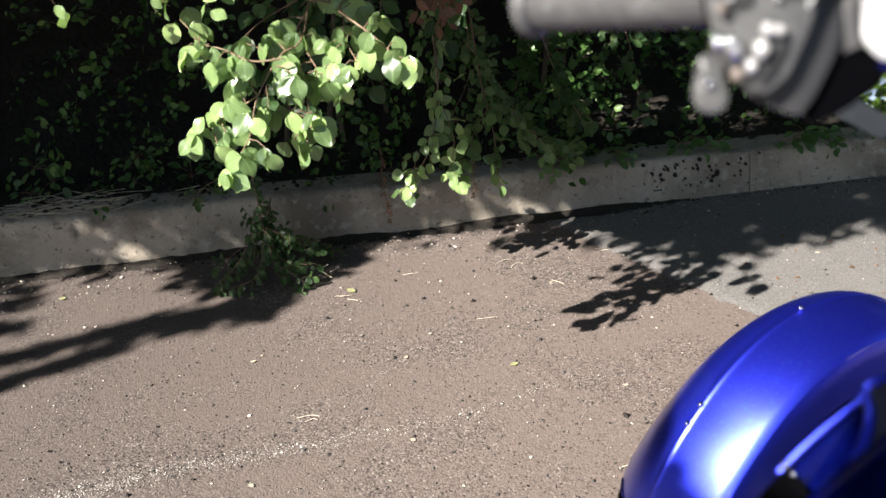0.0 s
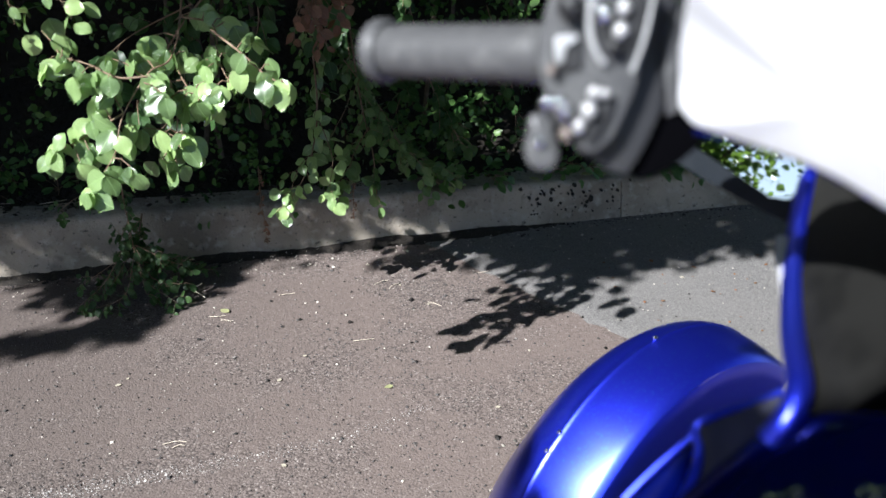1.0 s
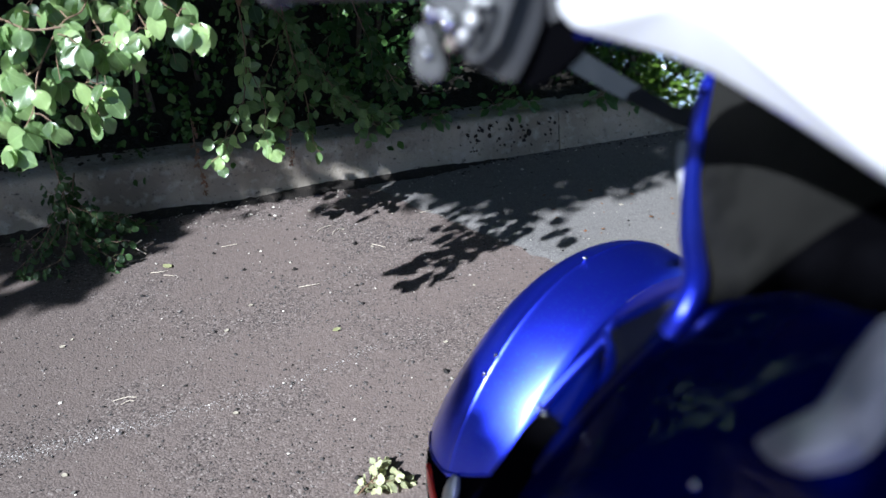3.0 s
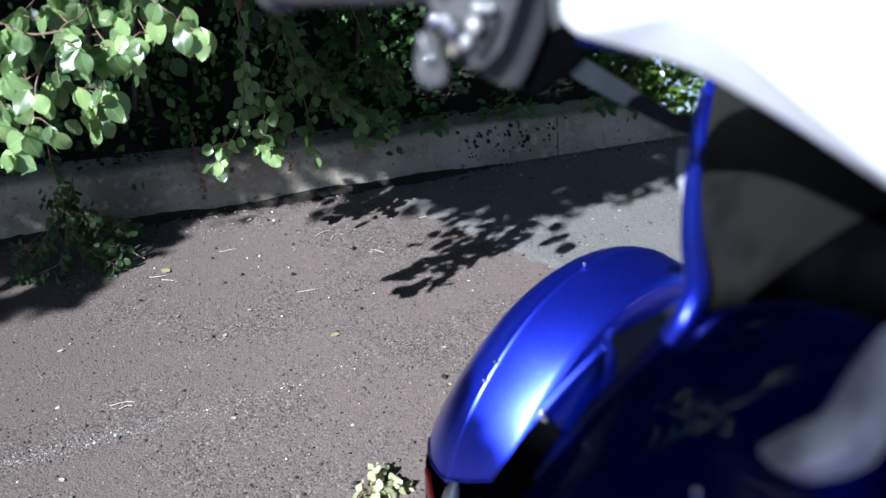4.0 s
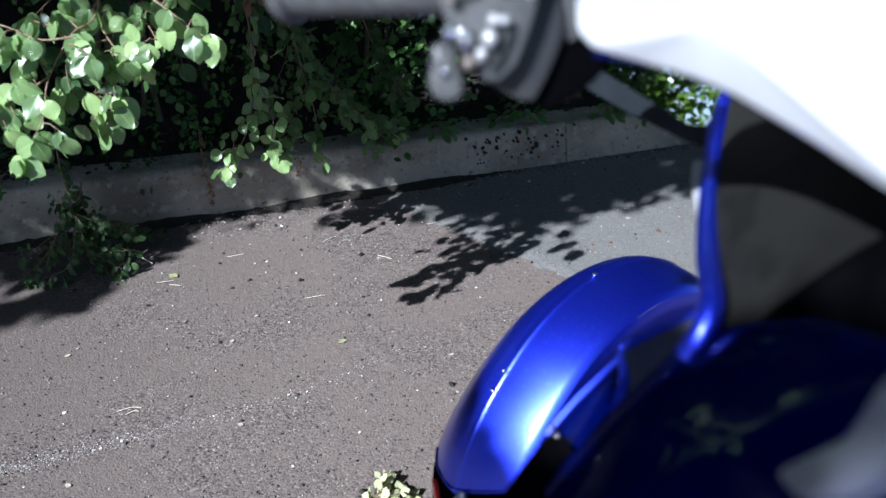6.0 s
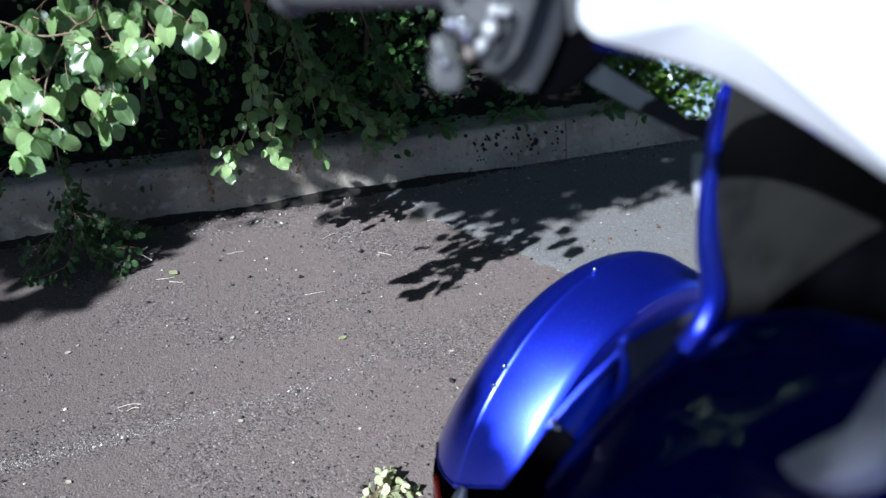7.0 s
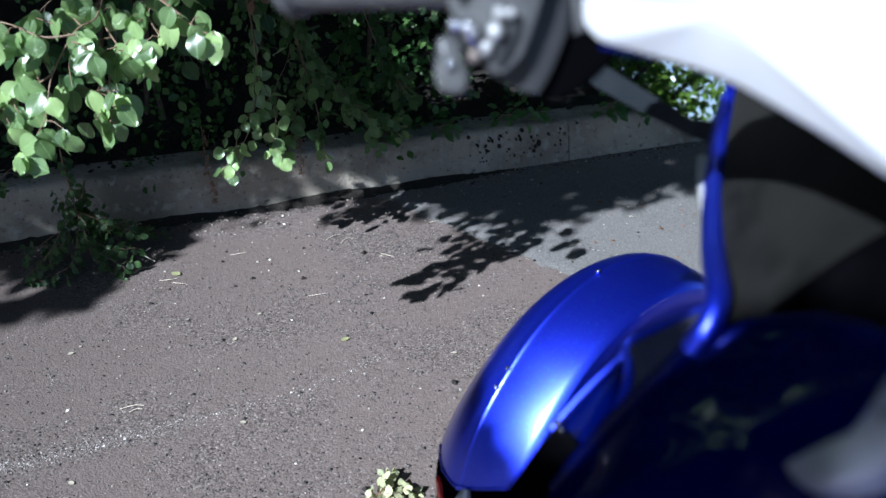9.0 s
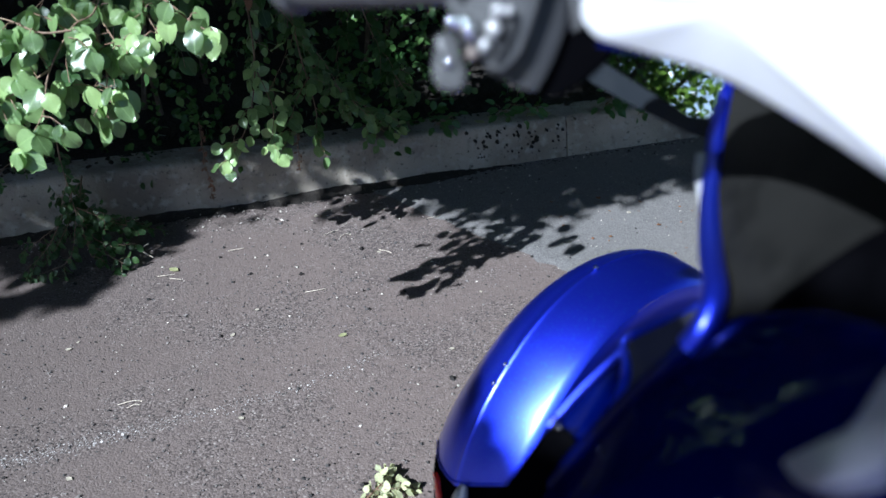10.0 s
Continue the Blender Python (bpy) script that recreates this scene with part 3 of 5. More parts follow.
sprig([(-0.295, 1.687, 0.845), (-0.351, 1.676, 0.813), (-0.399, 1.668, 0.788)],
      [((-0.323, 1.700, 0.891), 2), ((-0.338, 1.691, 0.870), 3), ((-0.347, 1.677, 0.839), 3), ((-0.386, 1.673, 0.823), 2), ((-0.321, 1.668, 0.825), 2), ((-0.404, 1.660, 0.793), 3), ((-0.422, 1.657, 0.784), 3), ((-0.355, 1.653, 0.787), 3), ((-0.372, 1.646, 0.769), 2)])
sprig([(-0.219, 1.782, 0.924), (-0.184, 1.720, 0.885), (-0.158, 1.704, 0.855)],
      [((-0.187, 1.787, 0.935), 3), ((-0.150, 1.711, 0.896), 3), ((-0.236, 1.710, 0.879), 3), ((-0.216, 1.701, 0.864), 4), ((-0.188, 1.701, 0.868), 4), ((-0.162, 1.697, 0.863), 3), ((-0.141, 1.692, 0.858), 3)])
sprig([(-0.221, 1.757, 0.889), (-0.208, 1.723, 0.820), (-0.221, 1.699, 0.766)],
      [((-0.267, 1.712, 0.809), 2), ((-0.229, 1.706, 0.804), 2), ((-0.186, 1.700, 0.798), 2), ((-0.237, 1.684, 0.755), 1), ((-0.225, 1.694, 0.779), 2), ((-0.192, 1.689, 0.773), 2), ((-0.207, 1.676, 0.743), 2)])
sprig([(-0.209, 1.867, 0.986), (-0.146, 1.844, 0.974), (-0.128, 1.757, 0.927), (-0.104, 1.697, 0.897)],
      [((-0.158, 1.868, 0.995), 4), ((-0.129, 1.850, 0.985), 5), ((-0.101, 1.840, 0.980), 3), ((-0.142, 1.778, 0.945), 3), ((-0.156, 1.742, 0.926), 3), ((-0.114, 1.761, 0.936), 3), ((-0.126, 1.687, 0.895), 1), ((-0.097, 1.708, 0.910), 2), ((-0.144, 1.727, 0.919), 2)])
sprig([(-0.134, 1.740, 0.983), (-0.073, 1.677, 0.951), (-0.037, 1.631, 0.929), (-0.004, 1.602, 0.916)],
      [((-0.061, 1.709, 0.975), 3), ((-0.071, 1.638, 0.939), 2), ((-0.026, 1.641, 0.941), 1), ((-0.034, 1.609, 0.926), 2), ((0.000, 1.596, 0.920), 2)])
# its upper part, whose shade lies on the road
branch("hanging_branch", "upper branch of broad leaves over the road",
       [((-0.75, 1.9, 1.45), (-0.62, 1.82, 1.2), (-0.46, 1.75, 1.13), (-0.3, 1.72, 1.13)), ((-0.62, 1.82, 1.2), (-0.6, 1.78, 1.13), (-0.52, 1.72, 1.12)),
        ((-0.46, 1.75, 1.14), (-0.36, 1.78, 1.14), (-0.26, 1.76, 1.14)), ((-0.3, 1.72, 1.13), (-0.22, 1.66, 1.13), (-0.16, 1.64, 1.14))],
       0.045, 0.05, 21, 0.06, 0.004, limit=42)
branch("hanging_branch", "light green leafy twig hanging in front of the kerb",
       [((0.0, 2.75, 0.85), (0.02, 2.62, 0.6), (-0.01, 2.53, 0.45), (-0.07, 2.49, 0.35)), ((0.02, 2.6, 0.58), (0.06, 2.52, 0.48), (0.05, 2.5, 0.4)), ((0, 2.56, 0.48), (-0.05, 2.52, 0.42), (-0.06, 2.5, 0.36))],
       0.045, 0.035, 12, 0.06, 0.003)
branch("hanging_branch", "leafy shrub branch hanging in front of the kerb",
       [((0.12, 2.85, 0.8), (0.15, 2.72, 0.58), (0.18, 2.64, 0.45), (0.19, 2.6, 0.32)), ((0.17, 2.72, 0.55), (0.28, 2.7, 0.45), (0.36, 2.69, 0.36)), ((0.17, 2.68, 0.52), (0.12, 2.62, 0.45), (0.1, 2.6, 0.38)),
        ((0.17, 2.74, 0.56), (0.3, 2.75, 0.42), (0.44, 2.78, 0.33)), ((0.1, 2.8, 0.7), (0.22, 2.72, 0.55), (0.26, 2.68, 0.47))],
       0.04, 0.03, 13, 0.07, 0.003, HALF_SHADED_MESHES)
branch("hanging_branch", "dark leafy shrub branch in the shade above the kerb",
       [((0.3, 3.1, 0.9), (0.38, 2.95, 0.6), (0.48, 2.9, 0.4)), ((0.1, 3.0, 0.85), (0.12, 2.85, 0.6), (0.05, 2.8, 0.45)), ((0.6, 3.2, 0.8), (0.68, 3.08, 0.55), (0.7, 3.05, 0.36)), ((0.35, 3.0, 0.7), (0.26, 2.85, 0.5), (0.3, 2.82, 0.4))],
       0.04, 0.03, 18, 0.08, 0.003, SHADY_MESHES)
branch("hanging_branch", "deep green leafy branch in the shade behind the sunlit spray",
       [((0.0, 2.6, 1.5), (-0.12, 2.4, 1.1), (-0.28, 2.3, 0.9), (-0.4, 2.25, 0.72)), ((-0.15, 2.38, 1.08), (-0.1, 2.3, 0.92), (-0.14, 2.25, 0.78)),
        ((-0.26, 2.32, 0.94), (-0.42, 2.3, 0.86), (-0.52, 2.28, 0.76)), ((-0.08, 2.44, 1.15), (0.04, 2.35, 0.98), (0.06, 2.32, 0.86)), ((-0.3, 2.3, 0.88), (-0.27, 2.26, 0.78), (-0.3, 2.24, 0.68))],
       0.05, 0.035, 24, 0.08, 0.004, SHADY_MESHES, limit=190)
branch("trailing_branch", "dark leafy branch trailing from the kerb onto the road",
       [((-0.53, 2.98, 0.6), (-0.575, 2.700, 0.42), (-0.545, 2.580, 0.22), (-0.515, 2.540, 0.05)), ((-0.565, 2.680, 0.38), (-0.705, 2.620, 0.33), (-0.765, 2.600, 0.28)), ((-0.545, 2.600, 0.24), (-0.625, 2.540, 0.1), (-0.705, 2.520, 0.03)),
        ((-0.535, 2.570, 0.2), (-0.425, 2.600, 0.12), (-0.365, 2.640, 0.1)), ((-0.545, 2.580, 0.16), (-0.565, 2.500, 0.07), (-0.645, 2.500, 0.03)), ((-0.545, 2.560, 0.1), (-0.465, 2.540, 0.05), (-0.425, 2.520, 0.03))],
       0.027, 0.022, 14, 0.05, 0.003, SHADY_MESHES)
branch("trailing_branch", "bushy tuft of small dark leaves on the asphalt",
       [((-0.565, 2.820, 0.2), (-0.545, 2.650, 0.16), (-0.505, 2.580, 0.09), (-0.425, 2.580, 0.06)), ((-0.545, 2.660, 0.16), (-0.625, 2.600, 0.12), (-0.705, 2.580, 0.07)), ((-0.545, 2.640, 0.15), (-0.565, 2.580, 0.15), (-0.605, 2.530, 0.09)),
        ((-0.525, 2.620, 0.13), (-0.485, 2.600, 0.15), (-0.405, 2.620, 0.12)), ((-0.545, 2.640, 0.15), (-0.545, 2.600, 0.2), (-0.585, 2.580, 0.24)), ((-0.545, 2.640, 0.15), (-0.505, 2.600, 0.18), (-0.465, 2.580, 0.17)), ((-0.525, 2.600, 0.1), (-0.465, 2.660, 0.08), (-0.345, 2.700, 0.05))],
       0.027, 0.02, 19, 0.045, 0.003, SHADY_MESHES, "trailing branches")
branch("hanging_branch", "small sunlit leafy twig at the shrub's edge",
       [((-0.62, 1.7, 1.4), (-0.64, 1.62, 1.2), (-0.61, 1.6, 1.08), (-0.6, 1.6, 1.05))], 0.034, 0.06, 15, 0.04, 0.002)
branch("hanging_branch", "small sunlit leafy twig at the shrub's edge",
       [((-0.45, 1.75, 1.3), (-0.46, 1.68, 1.12), (-0.45, 1.66, 1.04)), ((-0.46, 1.69, 1.12), (-0.4, 1.68, 1.06), (-0.36, 1.68, 1.04))], 0.034, 0.06, 16, 0.04, 0.002)


def tree(name, label, foot, crown, spread, height, count, seed, leaf=0.12, mat=ROAD_TREE_LEAF):
    rng = random.Random(seed)
    root = tagged(new(name), label, "tree", "trees behind the road")
    root.location = foot
    base, c = Vector(), Vector(crown) - Vector(foot)
    bm = bmesh.new()
    trunk = spline([base, c * 0.3 + Vector((0.1, 0, 0)), c * 0.7, c], 6)
    sweep(bm, trunk, [0.16 * (1 - 0.7 * i / len(trunk)) for i in range(len(trunk))], 10)
    part("trunk", bm, BARK, root)
    P, D, N, S = [], [], [], []
    for k in range(26):
        a = rng.uniform(0, 2 * math.pi)
        tip = c + Vector((math.cos(a) * spread * rng.uniform(0.3, 1), math.sin(a) * spread * rng.uniform(0.3, 1), rng.uniform(-0.5, 0.5) * height))
        bm = bmesh.new()
        start = trunk[rng.randint(len(trunk) // 3, len(trunk) - 1)]
        line = spline([start, start.lerp(tip, 0.5) + Vector((0, 0, 0.2)), tip], 4)
        sweep(bm, line, [0.04 * (1 - 0.8 * i / len(line)) for i in range(len(line))], 6)
        part("limb", bm, BARK, root)
        for i in range(count // 26):
            q = start.lerp(tip, rng.uniform(0.35, 1.1))
            P.append(q + Vector((rng.gauss(0, 0.14 * spread), rng.gauss(0, 0.14 * spread), rng.gauss(0, 0.1 * spread))))
            D.append(Vector((rng.gauss(0, 1), rng.gauss(0, 1), rng.gauss(-0.4, 0.6))))
            N.append(Vector((rng.gauss(0, 0.6), rng.gauss(0, 0.6), rng.gauss(0.7, 0.5))))
            S.append(leaf * rng.uniform(0.7, 1.2))
    v, f = leaf_cloud(np.array(P), np.array(D), np.array(N), np.array(S))
    tagged(raw("crown", v, f, mat, root), kind="stuff")
    return root


first_trees = [tree("tree", "leafy green tree across the road", (x, y, 0), (x + 0.3, y, h * 0.55), 2.1, h * 0.95, count, 40 + i, leaf)
               for i, (x, y, h, count, leaf) in enumerate(((-10, -5, 4.6, 5000, 0.16), (-12, -8, 5.4, 5000, 0.16), (-9.5, -1.1, 6.2, 17000, 0.13)))]
# copies round the road; most are unseen and added to block low sky
for i, (x, y) in enumerate(((-14, -10), (-8.5, -10), (-3, -15), (9, -15), (14, -7), (-13, 0.5), (-11.5, -11), (12, 2))):
    copy_thing(first_trees[i % 2], pose(x, y, 0, 0, 0, 57 * i))
# unseen trees on the bank, added to keep skylight off shrubs and kerb
for i, (u, v, h) in enumerate(((-5.5, 3.2, 7.0), (-2.4, 3.4, 7.6), (0.8, 3.2, 7.2), (3.8, 3.4, 7.6), (6.6, 2.4, 7.4), (9.5, 3.5, 7.0))):
    p = kerb_place(u, v, 2.3)
    tree("tree", "unseen leafy tree added on the bank to block skylight", p, p + Vector((0, -1.5, h * 0.5)), 3.3, h * 0.7, 7000, 60 + i, 0.2, TREE_LEAF)
# unseen crowns added overhead so that less skylight fills the shadows
for i, (x, y, cx, cy) in enumerate(((5.5, -1.0, 2.2, 0.2), (6.0, -5.5, 2.4, -3.6))):
    tree("tree", "unseen tall tree added over the road to block skylight", (x, y, 0), (cx, cy, 5.8), 3.8, 2.4, 9000, 70 + i, 0.22, TREE_LEAF)



# unseen tree leaning over the road, crown shaped to shade kerb and hedge
def shade_edge(x):
    """How far from the kerb its shade reaches, along x."""
    for (x0, y0), (x1, y1) in zip(SHADE, SHADE[1:]):
        if x < x1:
            return y0 + (y1 - y0) * max(0, (x - x0)) / (x1 - x0)
    return SHADE[-1][1]


rng = random.Random(77)
SHADE = [(-2.6, 2.3), (-1.4, 2.55), (-1.1, 2.7), (-0.93, 2.72), (-0.8, 2.5), (-0.7, 2.38), (-0.55, 2.38), (-0.45, 2.46), (-0.335, 2.57), (-0.166, 2.74), (0.0, 2.82), (0.2, 2.88), (0.36, 2.9), (0.5, 2.87), (0.6, 2.8), (0.7, 2.7), (0.78, 2.64), (0.92, 2.6), (1.04, 2.64), (1.23, 2.7), (1.47, 2.78), (1.7, 2.84), (2.6, 3.0), (5.0, 3.5)]
# leaves hung so that their shade lies in streaks: from, to, half width
STREAKS = [((-1.26, 2.16), (-0.9, 2.35), 0.012), ((-0.95, 2.33), (-0.45, 2.48), 0.035), ((-0.8, 2.33), (-0.5, 2.4), 0.025), ((-1.2, 2.04), (-0.9, 2.25), 0.006), ((-1.5, 2.48), (-1.3, 2.52), 0.04), ((-1.45, 2.33), (-1.25, 2.36), 0.01)]
# gaps in the crown that let flecks of sun onto the kerb
GAPS = [(-1.23, 2.84, 0.02), (-1.23, 2.82, 0.02), (-1.23, 2.79, 0.02), (-1.23, 2.77, 0.02), (-1.24, 2.74, 0.02), (-1.3, 2.83, 0.02), (-1.3, 2.81, 0.02), (-1.31, 2.78, 0.02), (-1.31, 2.76, 0.02), (-1.32, 2.73, 0.02), (1.7, 3.9, 0.12)]
GAPS += [(x + 0.01 * k, y + 0.032 * k, 0.021) for x, y in ((0.02, 3), (0.1, 3.02), (0.2, 3.06), (0.33, 3.08), (0.37, 3.08), (0.44, 3.1), (0.66, 3.14), (0.66, 3.16)) for k in (-1, 0, 1)]
GAPS += [(rng.uniform(0.9, 2.6), rng.uniform(3.64, 4.3), rng.uniform(0.08, 0.15)) for k in range(42)]
# and onto the road
GAPS += [(0.98, 2.84, 0.035), (1.12, 2.86, 0.04), (0.86, 2.78, 0.035), (1.45, 3.0, 0.05), (0.5, 2.92, 0.05), (0.47, 2.83, 0.045), (0.72, 2.875, 0.035), (0.595, 2.86, 0.03), (0.62, 2.73, 0.035)]
GAPS += [(0.45, 3.02, 0.06), (0.37, 2.97, 0.055), (0.53, 3.08, 0.06), (0.6, 3.02, 0.035), (0.77, 3.07, 0.05)]
lean = tagged(new("leaning_tree"), "tall leafy tree leaning from the bank over the road", "tree")
lean.location = (-5.2, 3.4, 0.9)
off = Vector(lean.location)
trunk = spline([Vector(), Vector((0.3, -0.2, 1.0)), Vector((1.2, -0.9, 1.7)), Vector((2.6, -1.4, 2.0))], 6)
bm = bmesh.new()
sweep(bm, trunk, [0.12 * (1 - 0.7 * i / len(trunk)) for i in range(len(trunk))], 10)
part("trunk", bm, BARK, lean)
P, D, N, S = [], [], [], []
clumps = []
while len(clumps) < 2600:
    sx, sy, h = rng.uniform(-2.8, 5.2), rng.uniform(1.9, 6.4), rng.uniform(1.75, 3.2)
    if sy < shade_edge(sx) + 0.05 + rng.uniform(-0.05, 0.1):
        continue
    if any((sx - a) ** 2 + (sy - b) ** 2 < r * r for a, b, r in GAPS):
        continue
    clumps.append((sx, sy, h))
for k in range(260):
    sx = rng.uniform(0.45, 2.2)
    clumps.append((sx, shade_edge(sx) + rng.uniform(0.06, 0.75), rng.uniform(2.2, 3.2)))
for sx, sy, h in clumps:
    c = Vector((sx, sy, 0)) - SUN_WAY * (h / -SUN_WAY.z) - off
    tight, big = (0.07, 1.0) if sy < shade_edge(sx) + 0.5 else (0.15, 1.6)
    for i in range(26):
        p = c + Vector((rng.gauss(0, tight), rng.gauss(0, tight), rng.gauss(0, 0.1)))
        foot = p + off + SUN_WAY * ((p + off).z / -SUN_WAY.z)
        ragged = 1.0 if foot.x > 0.2 else 0.4
        past = foot.y - shade_edge(foot.x) + ragged * (0.13 * noise.noise((foot.x * 6, foot.y * 6, 0)) + 0.09 * noise.noise((foot.x * 17, foot.y * 19, 3)))
        if past < 0.12 * ragged * rng.random() ** 2 or past < 0.4 * ragged and noise.noise((foot.x * 12, foot.y * 15, 7)) > 0.02 + 0.6 * past or any((foot.x - a) ** 2 + (foot.y - b) ** 2 < r * r for a, b, r in GAPS):
            continue
        P.append(p)
        D.append(Vector((rng.gauss(0.3, 1), rng.gauss(0, 1), rng.gauss(-0.4, 0.6))))
        N.append(-SUN_WAY + Vector((rng.gauss(0, 0.5), rng.gauss(0, 0.5), rng.gauss(0, 0.5))))
        S.append(0.072 * big * rng.uniform(0.7, 1.2))
for (x0, y0), (x1, y1), wide in STREAKS:
    for k in range(int(420 * math.hypot(x1 - x0, y1 - y0))):
        t, h = rng.random(), rng.uniform(2.2, 3.0)
        foot = Vector((x0 + (x1 - x0) * t, y0 + (y1 - y0) * t + rng.gauss(0, wide * 0.6), 0))
        P.append(foot - SUN_WAY * (h / -SUN_WAY.z) - off)
        D.append(Vector((rng.gauss(0.3, 1), rng.gauss(0, 1), rng.gauss(-0.4, 0.6))))
        N.append(-SUN_WAY + Vector((rng.gauss(0, 0.5), rng.gauss(0, 0.5), rng.gauss(0, 0.5))))
        S.append(0.06 * rng.uniform(0.7, 1.2))
for k in range(18):
    sx, sy, h = clumps[k * 140]
    tip = Vector((sx, sy, 0)) - SUN_WAY * (h / -SUN_WAY.z) - off
    start = trunk[rng.randint(8, len(trunk) - 1)]
    bm = bmesh.new()
    line = spline([start, start.lerp(tip, 0.5) + Vector((0, 0, 0.15)), tip], 5)
    sweep(bm, line, [0.03 * (1 - 0.85 * i / len(line)) for i in range(len(line))], 6)
    part("limb", bm, BARK, lean)
v, f = leaf_cloud(np.array(P), np.array(D), np.array(N), np.array(S), 0.75)
tagged(raw("crown", v, f, TREE_LEAF, lean), kind="stuff")


# unseen tree added behind the parked roadster to cast the rider's shade on it
OVER = pose(0.33, 0.30, 0, 0, 0, 30)
street = tagged(new("street_tree"), "unseen leafy tree added to shade the parked roadster", "tree")
street.location = (-3.8, -3.27, 0)
off = Vector(street.location)
rng = random.Random(78)
bm = bmesh.new()
trunk = spline([(0, 0, 0), (0.05, 0.0, 1.8), (-0.03, 0.03, 3.6), (0, 0, 5.3)], 6)
sweep(bm, trunk, [0.13 * (1 - 0.5 * i / len(trunk)) for i in range(len(trunk))], 10)
part("trunk", bm, BARK, street)
P, D, N, S = [], [], [], []


# leaves hung up-sun of a chosen place, so their shade lands on it
def bough(count, size, low, high, place):
    for k in range(count):
        q = OVER @ place()
        h = rng.uniform(low, high)
        P.append(q - SUN_WAY * (h / -SUN_WAY.z) - off + Vector((rng.gauss(0, 0.008), rng.gauss(0, 0.008), 0)))
        D.append(Vector((rng.gauss(0.3, 1), rng.gauss(0, 1), rng.gauss(-0.4, 0.6))))
        N.append(-SUN_WAY + Vector((rng.gauss(0, 0.3), rng.gauss(0, 0.3), rng.gauss(0, 0.3))))
        S.append(size)


def tail_shade():
    y = rng.uniform(0.48, 0.76)
    return Vector((0.34, y, rng.uniform(0.15, 0.48 + 1.3 * max(0, y - 0.56))))


bough(1000, 0.04, 1.35, 1.65, lambda: Vector((0.05, rng.uniform(-0.3, 0.1), rng.uniform(0.68, 0.965))))
def brow_shade():
    y = rng.uniform(0.03, 0.11)
    return Vector((0.05, y, rng.uniform(max(0.93, 0.99 + (0.05 - y) * 2), 1.07)))


bough(200, 0.03, 1.35, 1.65, brow_shade)
bough(440, 0.05, 1.35, 1.65, lambda: Vector((0.05, rng.uniform(0.05, 0.2), rng.uniform(0.62, 1.02))))
bough(160, 0.04, 1.35, 1.65, lambda: Vector((0.05, rng.uniform(0.195, 0.245), rng.uniform(0.7, 0.872))))
bough(620, 0.05, 1.6, 1.9, tail_shade)
for k in range(1200):
    q = Vector((rng.gauss(0.2, 0.5), rng.gauss(-1.9, 0.5), 5.0 + rng.gauss(0, 0.5)))
    P.append(q)
    D.append(Vector((rng.gauss(0, 1), rng.gauss(0, 1), rng.gauss(-0.4, 0.6))))
    N.append(Vector((rng.gauss(0, 0.6), rng.gauss(0, 0.6), 0.7)))
    S.append(0.1)
for aim, h, far in ((Vector((0.05, -0.05, 0.9)), 1.5, 4.0), (Vector((0.34, 0.62, 0.35)), 1.75, 3.9)):
    q = OVER @ aim
    tip = q - SUN_WAY * (h / -SUN_WAY.z) - off
    bend = q - SUN_WAY * (far / -SUN_WAY.z) - off
    line = spline([trunk[-3], bend, bend.lerp(tip, 0.5), tip], 6)
    bm = bmesh.new()
    sweep(bm, line, [0.04 * (1 - 0.8 * i / len(line)) for i in range(len(line))], 6)
    part("limb", bm, BARK, street)
v, f = leaf_cloud(np.array(P), np.array(D), np.array(N), np.array(S))
tagged(raw("crown", v, f, TREE_LEAF, street), kind="stuff")


# ---- three-wheeled roadster, local x ahead, y to its left ----
roadster = tagged(new("roadster"), "glossy blue three-wheeled roadster with white handlebar cover, parked on asphalt", "motorcycle")
roadster.matrix_world = pose(0.33, 0.30, 0, 0, 0, 30)

# fender of the left front wheel
FC, FR, FW = Vector((0.601, 0.598, 0.400)), 0.276, 0.1


def fender_point(a, w, lift=0.0):
    q = w / FW
    r = FR + lift + 0.0018 * math.exp(-(w / 0.0022) ** 2) + 0.02 * max(0, (radians(45) - a) / 0.68) ** 1.3
    if w > 0:
        r -= (0.05 + 0.05 * max(0, math.sin(a))) * q ** 2.1
    else:
        r -= 0.018 * q * q + 0.004 * (max(0, -q - 0.8) / 0.1) ** 2
    return FC + Vector((-r * math.cos(a), w, r * math.sin(a)))


def fender_end(w):
    """The angle at which the fender ends behind, in degrees."""
    return 6 + 11 * max(0, -w / FW)


bm = bmesh.new()
ws = sorted([FW * (-0.9 + 1.9 * i / 26) for i in range(27)] + [-0.005, -0.003, -0.0015, 0.0015, 0.003, 0.005])
turn = lambda k, w: radians(fender_end(w) + (134 - fender_end(w)) * k / 32)
rows = [[bm.verts.new(fender_point(turn(k, w), w)) for w in ws] for k in range(33)]
inner = [[bm.verts.new(fender_point(turn(k, w), w * 0.975, -0.005)) for w in ws] for k in range(33)]
for sheet in (rows, inner):
    for a, b in zip(sheet, sheet[1:]):
        for k in range(len(ws) - 1):
            bm.faces.new((a[k], a[k + 1], b[k + 1], b[k]))
for k in range(32):
    for e in (0, -1):
        bm.faces.new((rows[k][e], rows[k + 1][e], inner[k + 1][e], inner[k][e]))
for e in (0, -1):
    for k in range(len(ws) - 1):
        bm.faces.new((rows[e][k], rows[e][k + 1], inner[e][k + 1], inner[e][k]))
fender = part("fender", bm, PAINT, roadster, "glossy metallic blue front fender with a raised spine")
